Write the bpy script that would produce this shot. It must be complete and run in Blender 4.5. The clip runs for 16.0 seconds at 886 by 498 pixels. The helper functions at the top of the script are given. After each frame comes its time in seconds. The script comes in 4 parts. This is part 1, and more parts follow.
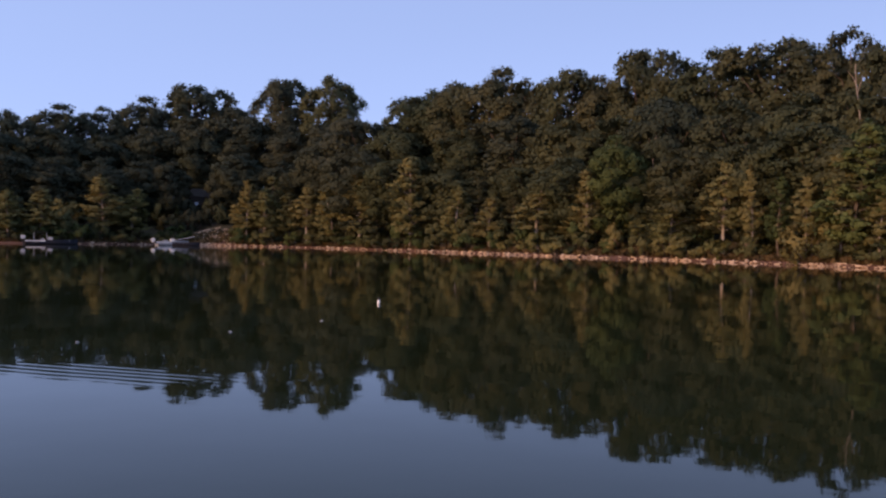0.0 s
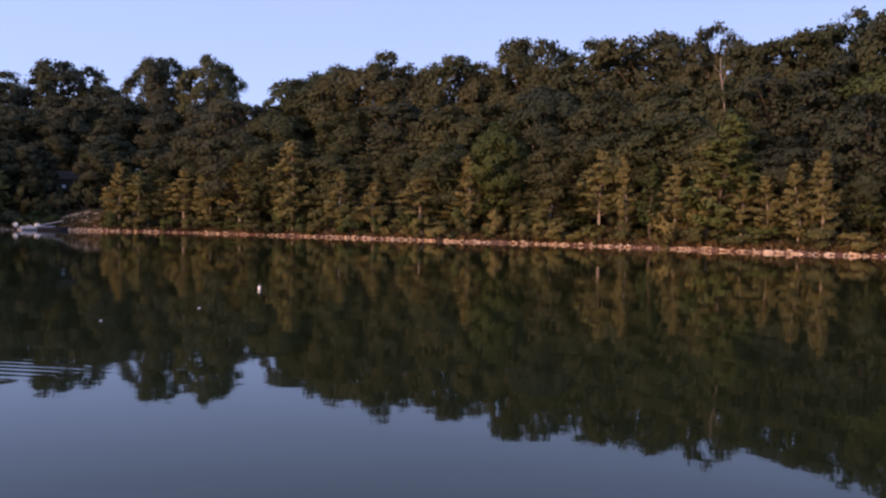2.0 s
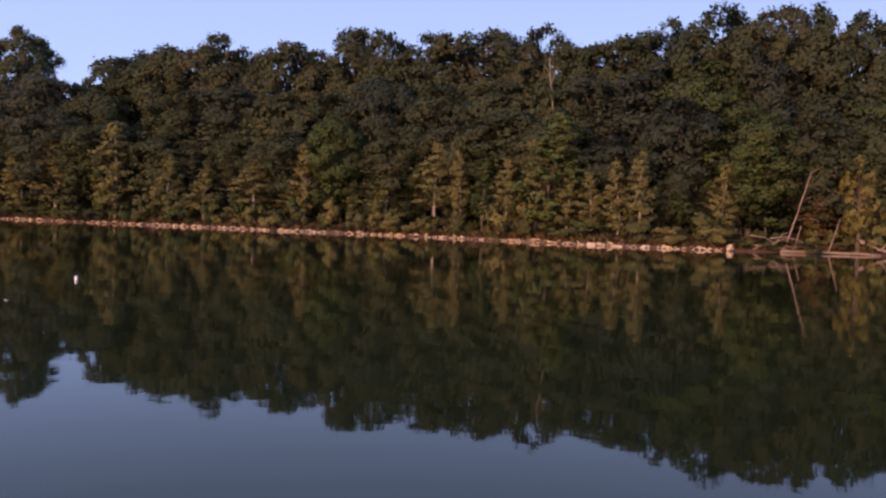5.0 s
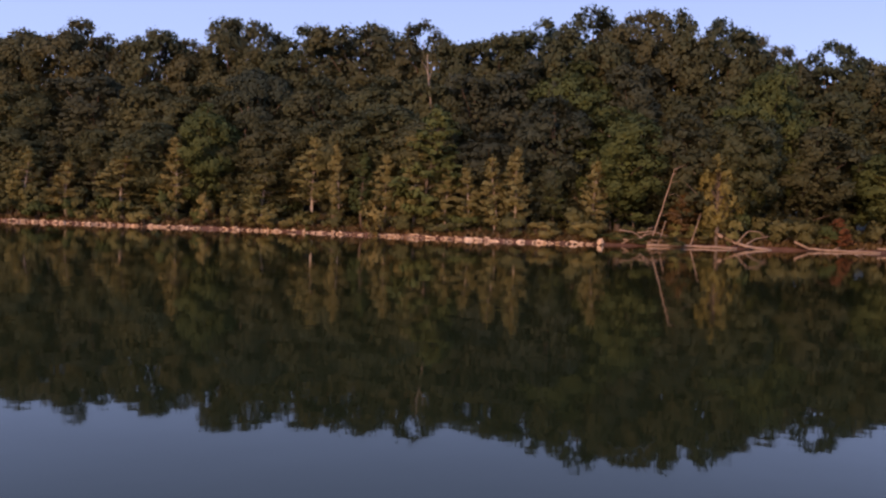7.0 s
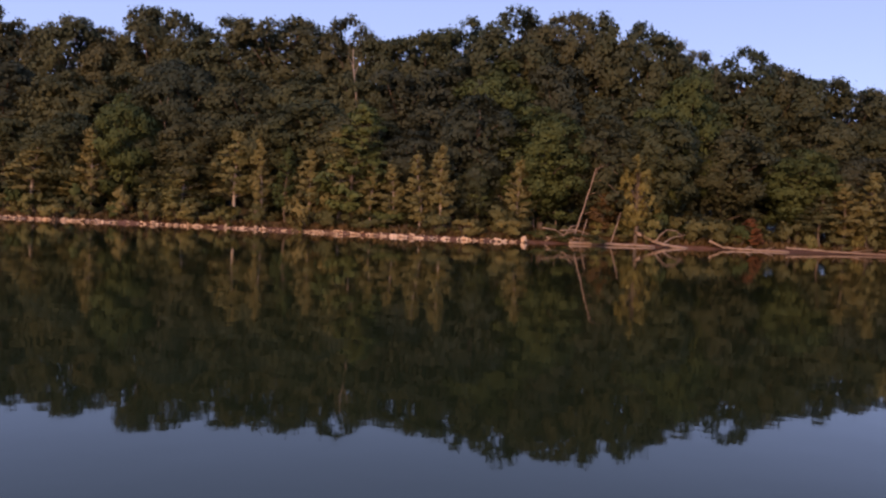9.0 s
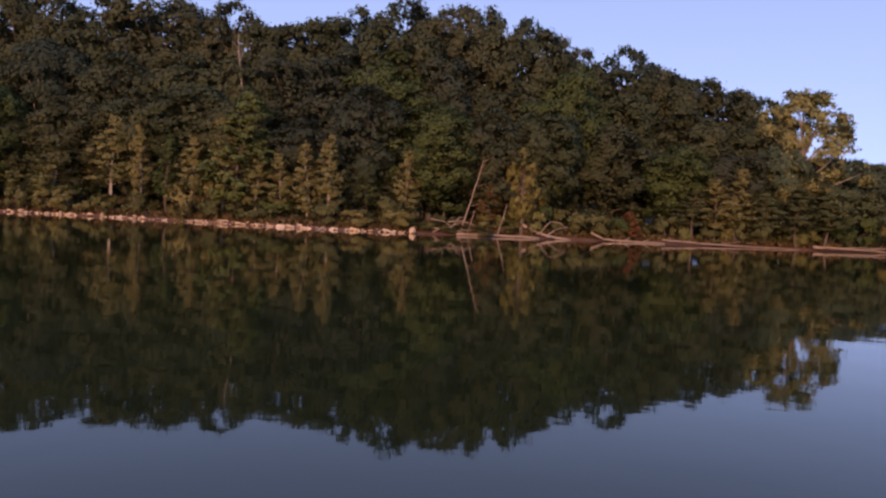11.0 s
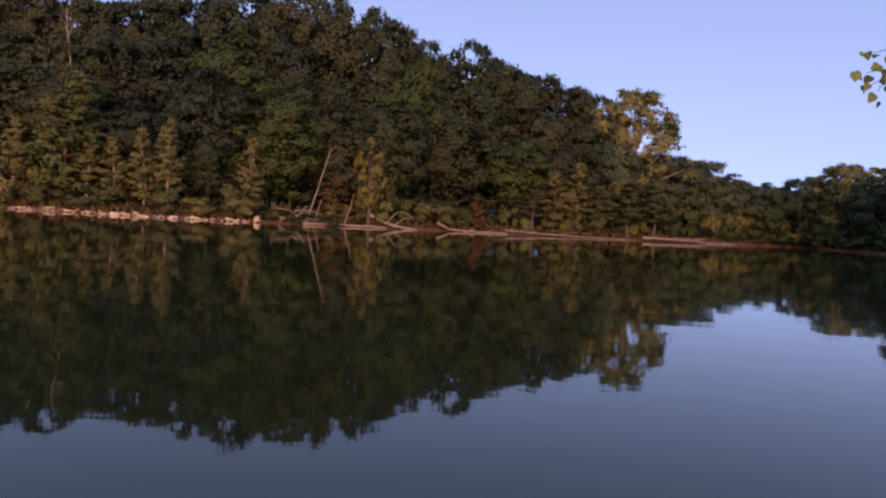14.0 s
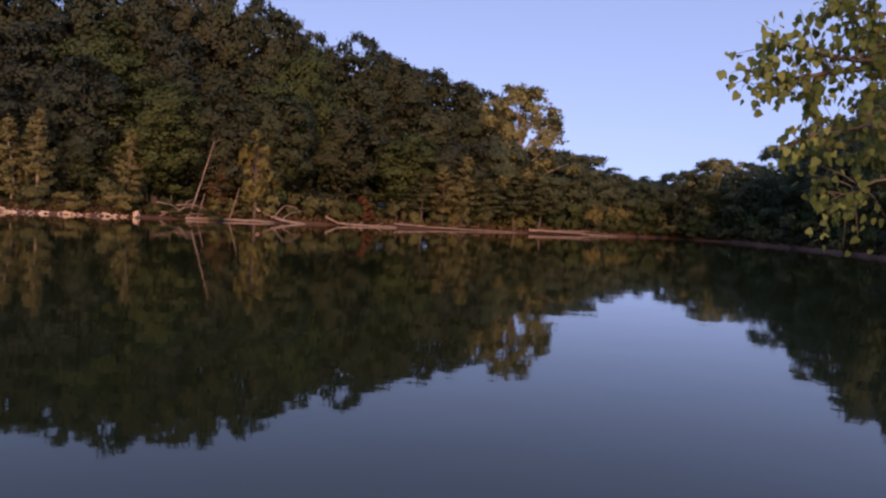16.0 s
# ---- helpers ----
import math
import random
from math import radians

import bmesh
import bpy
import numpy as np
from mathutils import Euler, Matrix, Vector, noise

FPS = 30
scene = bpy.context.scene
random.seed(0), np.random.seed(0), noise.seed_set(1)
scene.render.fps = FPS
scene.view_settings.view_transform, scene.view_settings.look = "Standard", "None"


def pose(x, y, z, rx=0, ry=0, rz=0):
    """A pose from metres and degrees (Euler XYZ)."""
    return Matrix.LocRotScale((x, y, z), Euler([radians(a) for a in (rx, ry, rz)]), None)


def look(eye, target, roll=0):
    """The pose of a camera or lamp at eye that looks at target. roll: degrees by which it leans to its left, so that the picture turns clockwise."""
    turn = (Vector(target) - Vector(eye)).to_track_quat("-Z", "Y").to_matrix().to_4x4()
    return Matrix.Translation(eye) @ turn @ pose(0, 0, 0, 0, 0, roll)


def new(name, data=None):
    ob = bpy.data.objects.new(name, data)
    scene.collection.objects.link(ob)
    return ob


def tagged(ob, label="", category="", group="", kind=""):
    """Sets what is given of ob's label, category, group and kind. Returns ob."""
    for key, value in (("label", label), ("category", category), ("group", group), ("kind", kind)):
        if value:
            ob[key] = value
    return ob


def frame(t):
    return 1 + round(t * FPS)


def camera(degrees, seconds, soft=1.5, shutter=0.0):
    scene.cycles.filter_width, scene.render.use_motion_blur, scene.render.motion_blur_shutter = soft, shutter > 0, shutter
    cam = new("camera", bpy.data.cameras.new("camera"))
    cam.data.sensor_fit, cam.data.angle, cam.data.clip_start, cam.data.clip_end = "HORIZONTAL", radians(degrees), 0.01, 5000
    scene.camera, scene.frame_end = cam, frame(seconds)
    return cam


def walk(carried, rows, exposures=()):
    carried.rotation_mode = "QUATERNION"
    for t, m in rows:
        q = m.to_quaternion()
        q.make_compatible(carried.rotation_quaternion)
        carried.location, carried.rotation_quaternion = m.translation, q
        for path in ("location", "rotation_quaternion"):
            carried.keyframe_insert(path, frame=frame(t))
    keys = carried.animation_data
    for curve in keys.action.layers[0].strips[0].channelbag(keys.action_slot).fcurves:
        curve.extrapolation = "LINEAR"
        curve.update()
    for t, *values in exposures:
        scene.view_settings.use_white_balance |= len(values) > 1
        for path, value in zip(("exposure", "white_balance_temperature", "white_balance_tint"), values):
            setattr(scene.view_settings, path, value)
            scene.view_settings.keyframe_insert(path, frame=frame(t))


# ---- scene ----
cam = camera(55.93, 16.0, soft=2.3)
EYE = 1.6
REACH = 0.2  # the arm's radius round which the camera is panned
# seconds, yaw, pitch, lean
ROWS = [
    (0, 0.00, -0.66, 1.10), (0.5, -2.15, -0.97, 0.97), (1, -4.14, -1.21, 1.18), (1.5, -6.14, -1.26, 1.19),
    (2, -7.96, -1.55, 1.12), (2.5, -9.71, -1.68, 1.03), (3, -12.09, -1.65, 1.35), (5.5, -21.15, -1.95, 1.98),
    (6, -23.42, -1.92, 2.03), (6.5, -25.45, -1.92, 1.88), (7, -27.47, -1.96, 1.86), (7.5, -28.94, -2.00, 2.01),
    (8, -30.18, -1.99, 2.13), (10.5, -37.80, -2.17, 2.74), (11, -40.26, -2.27, 2.84), (11.5, -42.58, -2.37, 3.07),
    (12, -44.45, -2.50, 3.31), (12.5, -46.18, -2.56, 3.48), (13, -47.51, -2.45, 3.29), (13.5, -48.82, -2.37, 3.15),
    (14, -50.73, -2.41, 3.34), (14.5, -52.73, -2.34, 3.25), (15, -54.65, -2.27, 3.18), (15.5, -56.39, -2.32, 3.02),
    (16, -58.32, -2.43, 3.07),
]
walk(cam, [(t, pose(-REACH * math.sin(radians(yaw)), REACH * (math.cos(radians(yaw)) - 1), EYE, 0, 0, yaw)
            @ pose(0, 0, 0, 90 + pitch, 0, 0) @ pose(0, 0, 0, 0, 0, lean)) for t, yaw, pitch, lean in ROWS],
     exposures=[(0.0, 2.32, 6600, 10), (0.5, 2.32, 6620, 11), (1.0, 2.6, 6650, 13), (3.0, 2.56, 6700, 14), (8.0, 2.5, 6750, 15), (16.0, 2.25, 6600, 17)])

# ---- light: a clear sky just before sunset, the low sun behind the viewer's back and left ----
SUN_AZ, SUN_EL = -129.0, 14.0
world = bpy.data.worlds.new("evening_sky")
scene.world = world
world.use_nodes = True
wn = world.node_tree.nodes
sky = wn.new("ShaderNodeTexSky")
sky.sky_type = "NISHITA"
sky.sun_disc = False
sky.sun_elevation, sky.sun_rotation = radians(SUN_EL), radians(SUN_AZ % 360)
sky.air_density, sky.dust_density, sky.ozone_density = 1.0, 0.0, 3.0
co = wn.new("ShaderNodeTexCoord")
lift = wn.new("ShaderNodeMapping")  # haze evens the sky out towards the horizon
lift.inputs["Location"].default_value = (0, 0, 0.68)
world.node_tree.links.new(co.outputs["Generated"], lift.inputs["Vector"])
world.node_tree.links.new(lift.outputs[0], sky.inputs["Vector"])
tint = wn.new("ShaderNodeMix")
tint.data_type, tint.blend_type = "RGBA", "MULTIPLY"
tint.inputs["Factor"].default_value = 1.0
tint.inputs["B"].default_value = (1.50, 1.0, 0.89, 1)
world.node_tree.links.new(sky.outputs[0], tint.inputs["A"])
world.node_tree.links.new(tint.outputs["Result"], wn["Background"].inputs[0])
wn["Background"].inputs[1].default_value = 0.15
sun = new("sun", bpy.data.lights.new("sun", "SUN"))
sun.data.energy, sun.data.angle, sun.data.color = 0.93, radians(30), (1.0, 0.57, 0.33)
_d = Vector((math.sin(radians(SUN_AZ)) * math.cos(radians(SUN_EL)), math.cos(radians(SUN_AZ)) * math.cos(radians(SUN_EL)), math.sin(radians(SUN_EL))))
sun.matrix_world = look(_d * 50, (0, 0, 0))

# ---- materials ----
def mat(name, rough=0.8, spec=0.3):
    m = bpy.data.materials.new(name)
    m.use_nodes = True
    b = m.node_tree.nodes["Principled BSDF"]
    b.inputs["Roughness"].default_value = rough
    b.inputs["Specular IOR Level"].default_value = spec
    return m, m.node_tree.nodes, m.node_tree.links, b


def ramp(nodes, stops):
    r = nodes.new("ShaderNodeValToRGB")
    while len(r.color_ramp.elements) < len(stops):
        r.color_ramp.elements.new(0.5)
    for e, (p, c) in zip(r.color_ramp.elements, stops):
        e.position, e.color = p, (*c, 1)
    return r


def mixed(name, stops, scale=3.0, rough=0.85, bump=0.3, spec=0.3, fine=8.0, per_object=0.0):
    """A surface whose colour wanders along stops with noise at two scales, with relief."""
    m, n, l, b = mat(name, rough, spec)
    co = n.new("ShaderNodeTexCoord")
    big = n.new("ShaderNodeTexNoise")
    big.inputs["Scale"].default_value, big.inputs["Detail"].default_value = scale, 4
    small = n.new("ShaderNodeTexNoise")
    small.inputs["Scale"].default_value, small.inputs["Detail"].default_value = scale * fine, 5
    for t in (big, small):
        l.new(co.outputs["Object"], t.inputs["Vector"])
    add = n.new("ShaderNodeMath")
    add.operation = "MULTIPLY_ADD"
    l.new(small.outputs[0], add.inputs[0])
    add.inputs[1].default_value = 0.5
    half = n.new("ShaderNodeMath")
    half.operation = "MULTIPLY"
    half.inputs[1].default_value = 0.5
    l.new(big.outputs[0], half.inputs[0])
    l.new(half.outputs[0], add.inputs[2])
    value = add.outputs[0]
    if per_object:
        info = n.new("ShaderNodeObjectInfo")
        off = n.new("ShaderNodeMath")
        off.operation = "MULTIPLY_ADD"
        l.new(info.outputs["Random"], off.inputs[0])
        off.inputs[1].default_value = per_object
        shift = n.new("ShaderNodeMath")
        shift.operation = "SUBTRACT"
        l.new(value, shift.inputs[0])
        shift.inputs[1].default_value = per_object / 2
        l.new(shift.outputs[0], off.inputs[2])
        value = off.outputs[0]
    r = ramp(n, stops)
    l.new(value, r.inputs[0])
    l.new(r.outputs[0], b.inputs["Base Color"])
    if bump:
        bp = n.new("ShaderNodeBump")
        bp.inputs["Strength"].default_value, bp.inputs["Distance"].default_value = bump, 0.05
        l.new(small.outputs[0], bp.inputs["Height"])
        l.new(bp.outputs[0], b.inputs["Normal"])
    return m


def leaf_mat(name, a, b_, c, tree=0.9, through_light=0.34):
    """Foliage: each tree and bough takes its own place between colours a and b, each leaf strays towards c."""
    m, n, l, b = mat(name, 0.75, 0.12)
    info = n.new("ShaderNodeObjectInfo")
    geo = n.new("ShaderNodeNewGeometry")
    r = ramp(n, [(0.0, a), (1.0, b_)])
    # boughs drift between the tree's two tones, single leaves stray from them
    co = n.new("ShaderNodeTexCoord")
    drift = n.new("ShaderNodeTexNoise")
    drift.inputs["Scale"].default_value, drift.inputs["Detail"].default_value = 0.45, 2
    l.new(co.outputs["Object"], drift.inputs["Vector"])
    tone = n.new("ShaderNodeMath")
    tone.operation = "MULTIPLY_ADD"
    l.new(info.outputs["Random"], tone.inputs[0])
    tone.inputs[1].default_value = tree
    l.new(drift.outputs[0], tone.inputs[2])
    shift = n.new("ShaderNodeMath")
    shift.operation = "SUBTRACT"
    l.new(tone.outputs[0], shift.inputs[0])
    shift.inputs[1].default_value = tree / 2
    l.new(shift.outputs[0], r.inputs[0])
    r2 = ramp(n, [(0.0, (0, 0, 0)), (0.6, (0.08, 0.08, 0.08)), (1.0, (0.4, 0.4, 0.4))])
    l.new(geo.outputs["Random Per Island"], r2.inputs[0])
    mx = n.new("ShaderNodeMix")
    mx.data_type = "RGBA"
    l.new(r2.outputs[0], mx.inputs["Factor"])
    l.new(r.outputs[0], mx.inputs["A"])
    mx.inputs["B"].default_value = (*c, 1)
    l.new(mx.outputs["Result"], b.inputs["Base Color"])
    tr = n.new("ShaderNodeBsdfTranslucent")
    l.new(mx.outputs["Result"], tr.inputs[0])
    ms = n.new("ShaderNodeMixShader")
    ms.inputs[0].default_value = through_light
    l.new(b.outputs[0], ms.inputs[1])
    l.new(tr.outputs[0], ms.inputs[2])
    l.new(ms.outputs[0], n["Material Output"].inputs[0])
    return m


OAK = leaf_mat("leaf_oak", (0.041, 0.056, 0.030), (0.074, 0.075, 0.038), (0.098, 0.098, 0.051))
# darker oak tone; in the western wood it carries the shade
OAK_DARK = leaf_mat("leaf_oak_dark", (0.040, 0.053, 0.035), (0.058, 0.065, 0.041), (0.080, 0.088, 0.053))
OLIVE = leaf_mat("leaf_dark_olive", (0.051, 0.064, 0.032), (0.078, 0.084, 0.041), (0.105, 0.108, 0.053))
GREEN = leaf_mat("leaf_green", (0.048, 0.070, 0.026), (0.074, 0.094, 0.032), (0.115, 0.130, 0.046))
# for the far cove: haze of distance mixed into a paler, greyer leaf
OAK_HAZED = leaf_mat("leaf_sage", (0.068, 0.092, 0.055), (0.096, 0.116, 0.066), (0.138, 0.152, 0.082))
SYC = leaf_mat("leaf_sycamore", (0.128, 0.138, 0.052), (0.188, 0.162, 0.062), (0.25, 0.205, 0.080))
LIME = leaf_mat("leaf_lime", (0.095, 0.118, 0.038), (0.115, 0.132, 0.042), (0.16, 0.172, 0.056))
SYC_DULL = leaf_mat("leaf_olive", (0.077, 0.088, 0.037), (0.106, 0.106, 0.044), (0.150, 0.138, 0.060))
RUST = leaf_mat("leaf_rust", (0.19, 0.085, 0.04), (0.22, 0.095, 0.042), (0.28, 0.12, 0.05))
YELLOW = leaf_mat("leaf_yellow", (0.185, 0.185, 0.073), (0.218, 0.207, 0.084), (0.302, 0.274, 0.112))
GOLD = leaf_mat("leaf_gold", (0.165, 0.158, 0.054), (0.205, 0.182, 0.060), (0.29, 0.245, 0.078))
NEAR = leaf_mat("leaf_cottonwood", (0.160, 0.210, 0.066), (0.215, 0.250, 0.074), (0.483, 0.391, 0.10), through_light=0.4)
BARK = mixed("bark_brown", [(0.3, (0.05, 0.04, 0.03)), (0.7, (0.14, 0.11, 0.085))], 2.0, bump=0.6)
TIMBER = mixed("tarred_timber", [(0.3, (0.02, 0.016, 0.012)), (0.7, (0.045, 0.036, 0.028))], 2.0, bump=0.4)
BARK_GREY = mixed("bark_grey", [(0.3, (0.12, 0.10, 0.08)), (0.7, (0.30, 0.25, 0.20))], 2.0, bump=0.4)
BARK_PALE = mixed("bark_pale", [(0.3, (0.15, 0.12, 0.09)), (0.7, (0.36, 0.31, 0.25))], 2.0, bump=0.4)
DRIFT = mixed("driftwood", [(0.3, (0.12, 0.085, 0.062)), (0.7, (0.33, 0.245, 0.18))], 1.5, bump=0.6)
STONE = mixed("limestone", [(0.25, (0.28, 0.19, 0.12)), (0.75, (0.66, 0.50, 0.34))], 1.8, bump=0.6, per_object=0.35)
SOIL = mixed("red_soil", [(0.3, (0.075, 0.038, 0.026)), (0.7, (0.17, 0.09, 0.06))], 0.8, bump=0.8)
STONE_JOINED = mixed("limestone_rubble", [(0.25, (0.28, 0.19, 0.12)), (0.75, (0.66, 0.50, 0.34))], 0.9, bump=0.6)
WEED = leaf_mat("weeds", (0.10, 0.075, 0.032), (0.10, 0.075, 0.032), (0.26, 0.15, 0.08))
RUST_DULL = leaf_mat("leaf_withered", (0.13, 0.085, 0.035), (0.15, 0.095, 0.04), (0.18, 0.12, 0.05))
# the bough's joined leaves: their shade is put into this darker green
NEAR_SHADED = leaf_mat("leaf_cottonwood_inner", (0.075, 0.11, 0.032), (0.10, 0.135, 0.036), (0.22, 0.20, 0.055), through_light=0.4)
WHITE = mixed("white_paint", [(0.3, (0.68, 0.66, 0.62)), (0.7, (0.82, 0.81, 0.78))], 3.0, rough=0.4, bump=0.05, spec=0.5)
GREY = mixed("grey_metal_paint", [(0.3, (0.30, 0.31, 0.33)), (0.7, (0.44, 0.45, 0.46))], 3.0, rough=0.45, bump=0.05, spec=0.5)
NAVY = mixed("dark_hull_paint", [(0.3, (0.012, 0.013, 0.02)), (0.7, (0.03, 0.032, 0.042))], 3.0, rough=0.5, bump=0.05, spec=0.2)
DARK = mixed("black_rubber", [(0.3, (0.015, 0.015, 0.015)), (0.7, (0.04, 0.04, 0.04))], 3.0, rough=0.6, bump=0.1)
PANE, _n, _l, _b = mat("window_pane", 0.05, 0.6)
_b.inputs["Base Color"].default_value = (0.25, 0.30, 0.38, 1)
_m, _n, _l, _b = mat("windscreen_glass", 0.05, 0.5)
_b.inputs["Transmission Weight"].default_value = 1.0
_b.inputs["Base Color"].default_value = (0.75, 0.82, 0.85, 1)
GLASS = _m
FLOOR = mixed("forest_floor", [(0.3, (0.035, 0.03, 0.018)), (0.55, (0.07, 0.06, 0.03)), (0.75, (0.10, 0.075, 0.045))], 0.5, bump=0.8)

# ---- plan: a bearing in degrees clockwise from the first view, and metres from the viewer ----
SHORE_AZ = [-180, -120, -100, -80, -60, -40, -27, -17, -12, -8.6, -4, 0.6, 8.3, 15.7, 22.7, 28, 32, 36, 41, 46.7, 51, 55, 62, 66, 70, 73.5, 77.5, 81, 84, 86.5, 90, 95, 101, 108, 120, 180]
SHORE_D = [0.7, 0.9, 4, 40, 130, 128, 122, 130, 125, 121, 110, 101, 89, 83, 76, 71.5, 69, 69, 71, 74, 78, 80, 86, 92, 101, 110, 104, 90, 79, 69, 52, 30, 6, 2, 1.0, 0.7]
HILL_AZ = [-180, -100, -50, -25, -8, 0, 8, 20, 35, 46, 54, 60, 66, 75, 90, 180]
HILL_H = [1.5, 2, 6, 7, 8, 8, 7, 7.5, 7, 5.5, 3.5, 2.2, 1.6, 1.6, 1.8, 1.5]


def shore(az):
    return float(np.interp(az, SHORE_AZ, SHORE_D))


def ground_z(az, d):
    s = d - shore(az)
    wob = 0.25 * noise.noise(Vector((d * math.sin(radians(az)) * 0.12, d * math.cos(radians(az)) * 0.12, 3.0)))
    if s < 0:
        return max(-1.6, s * 0.35) - 0.02
    bank = min(s / 1.6, 1.0) * 0.42
    bank += 1.1 * math.exp(-((az + 15.0) / 1.3) ** 2) * min(s / 6.0, 1.0)  # the landing's slope
    u = min(max((s - 2.5) / 36.0, 0.0), 1.0)
    far = max(d - 320.0, 0.0)
    return bank + float(np.interp(az, HILL_AZ, HILL_H)) * u * (1.25 - 0.25 * u) + wob * min(s / 3.0, 1.0) - min(far * 0.02, 8.0)


def at(az, d, z=None):
    a = radians(az)
    return Vector((d * math.sin(a), d * math.cos(a), ground_z(az, d) if z is None else z))


def link_mesh(name, verts, faces, material, parent=None, label="", smooth=False):
    me = bpy.data.meshes.new(name)
    me.from_pydata([tuple(v) for v in verts], [], faces)
    me.materials.append(material)
    if smooth:
        me.polygons.foreach_set("use_smooth", [True] * len(me.polygons))
    ob = new(name, me)
    if parent is not None:
        ob.parent = parent
    if label:
        tagged(ob, label)
    return ob


# ---- the ground: one sheet from the shallows to the horizon ----
rs = [-60, -25, -8, -3, -1.2, -0.5, 0, 0.3, 0.6, 1.0, 1.6, 2.4, 3.5, 5, 8, 12, 17, 23, 30, 39, 50, 75, 120, 200, 350, 700, 1500, 3000]
azs = [-180 + 0.75 * i for i in range(480)]
gv, gf = [(0, 0, -0.9)], []
for az in azs:
    for s in rs:
        d = max(shore(az) + s, 0.3 + 0.002 * (s + 60))
        gv.append(tuple(at(az, d)))
nr = len(rs)
for i in range(len(azs)):
    a, b = 1 + i * nr, 1 + ((i + 1) % len(azs)) * nr
    gf.append((0, a, b))
    for j in range(nr - 1):
        gf.append((a + j, a + j + 1, b + j + 1, b + j))
ground = link_mesh("ground", gv, gf, FLOOR, smooth=True)
ground.data.materials.append(SOIL)
for p in ground.data.polygons:
    k = (p.index % nr) - 1
    if 0 <= k < 11:
        p.material_index = 1
tagged(ground, "wooded lake shore of reddish soil and leaf litter", "ground", kind="structure")

# ---- the lake ----
m, n, l, b = mat("lake_water", 0.028, 0.30)
b.inputs["Base Color"].default_value = (0.012, 0.016, 0.006, 1)
b.inputs["Specular Tint"].default_value = (0.64, 1.0, 0.78, 1)
b.inputs["IOR"].default_value = 1.333
co = n.new("ShaderNodeTexCoord")
swell = n.new("ShaderNodeTexNoise")
swell.inputs["Scale"].default_value, swell.inputs["Detail"].default_value = 0.9, 3
l.new(co.outputs["Object"], swell.inputs["Vector"])
bp = n.new("ShaderNodeBump")
bp.inputs["Strength"].default_value, bp.inputs["Distance"].default_value = 0.35, 0.010
# a boat's fading wake crosses the near water in the west
ring = n.new("ShaderNodeTexWave")
ring.wave_type, ring.bands_direction = "BANDS", "X"
ring.inputs["Scale"].default_value, ring.inputs["Distortion"].default_value, ring.inputs["Detail"].default_value = 1.55, 1.6, 2
ring.inputs["Detail Scale"].default_value = 0.6
turned = n.new("ShaderNodeMapping")
turned.inputs["Rotation"].default_value = (0, 0, radians(-73))
l.new(co.outputs["Object"], turned.inputs["Vector"])
l.new(turned.outputs[0], ring.inputs["Vector"])
place = n.new("ShaderNodeMapping")
place.vector_type = "TEXTURE"
place.inputs["Location"].default_value = (-3.8, 9.5, 0)
place.inputs["Rotation"].default_value = (0, 0, radians(-14))
place.inputs["Scale"].default_value = (1.8, 0.7, 1)
l.new(co.outputs["Object"], place.inputs["Vector"])
fade = n.new("ShaderNodeTexGradient")
fade.gradient_type = "SPHERICAL"
l.new(place.outputs[0], fade.inputs[0])
wake = n.new("ShaderNodeMath")
wake.operation = "MULTIPLY"
l.new(ring.outputs["Fac"], wake.inputs[0])
l.new(fade.outputs["Fac"], wake.inputs[1])
both = n.new("ShaderNodeMath")
both.operation = "MULTIPLY_ADD"
l.new(wake.outputs[0], both.inputs[0])
both.inputs[1].default_value = 0.8
l.new(swell.outputs[0], both.inputs[2])
l.new(both.outputs[0], bp.inputs["Height"])
l.new(bp.outputs[0], b.inputs["Normal"])
WATER = m
wv = [(0, 0, 0)] + [tuple(at(az, shore(az) + 1.0, 0.0)) for az in azs[::2]]
lake = link_mesh("water", wv, [(0, i, i % (len(wv) - 1) + 1) for i in range(1, len(wv))], WATER)
for i, p in enumerate(lake.data.polygons):
    if p.normal.z < 0:
        p.flip()
tagged(lake, "calm dark lake water mirroring trees and sky", "lake", kind="structure")

# ---- trees ----
def tube(verts, faces, pts, radii, seg=6):
    """A tapered limb along pts."""
    base = len(verts)
    for i, p in enumerate(pts):
        q = Vector(pts[min(i + 1, len(pts) - 1)]) - Vector(pts[max(i - 1, 0)])
        z = q.normalized()
        x = z.orthogonal().normalized()
        y = z.cross(x)
        for k in range(seg):
            a = 2 * math.pi * k / seg
            verts.append(Vector(p) + (x * math.cos(a) + y * math.sin(a)) * radii[i])
    for i in range(len(pts) - 1):
        for k in range(seg):
            faces.append((base + i * seg + k, base + i * seg + (k + 1) % seg, base + (i + 1) * seg + (k + 1) % seg, base + (i + 1) * seg + k))
    faces.append(tuple(base + (len(pts) - 1) * seg + k for k in range(seg)))


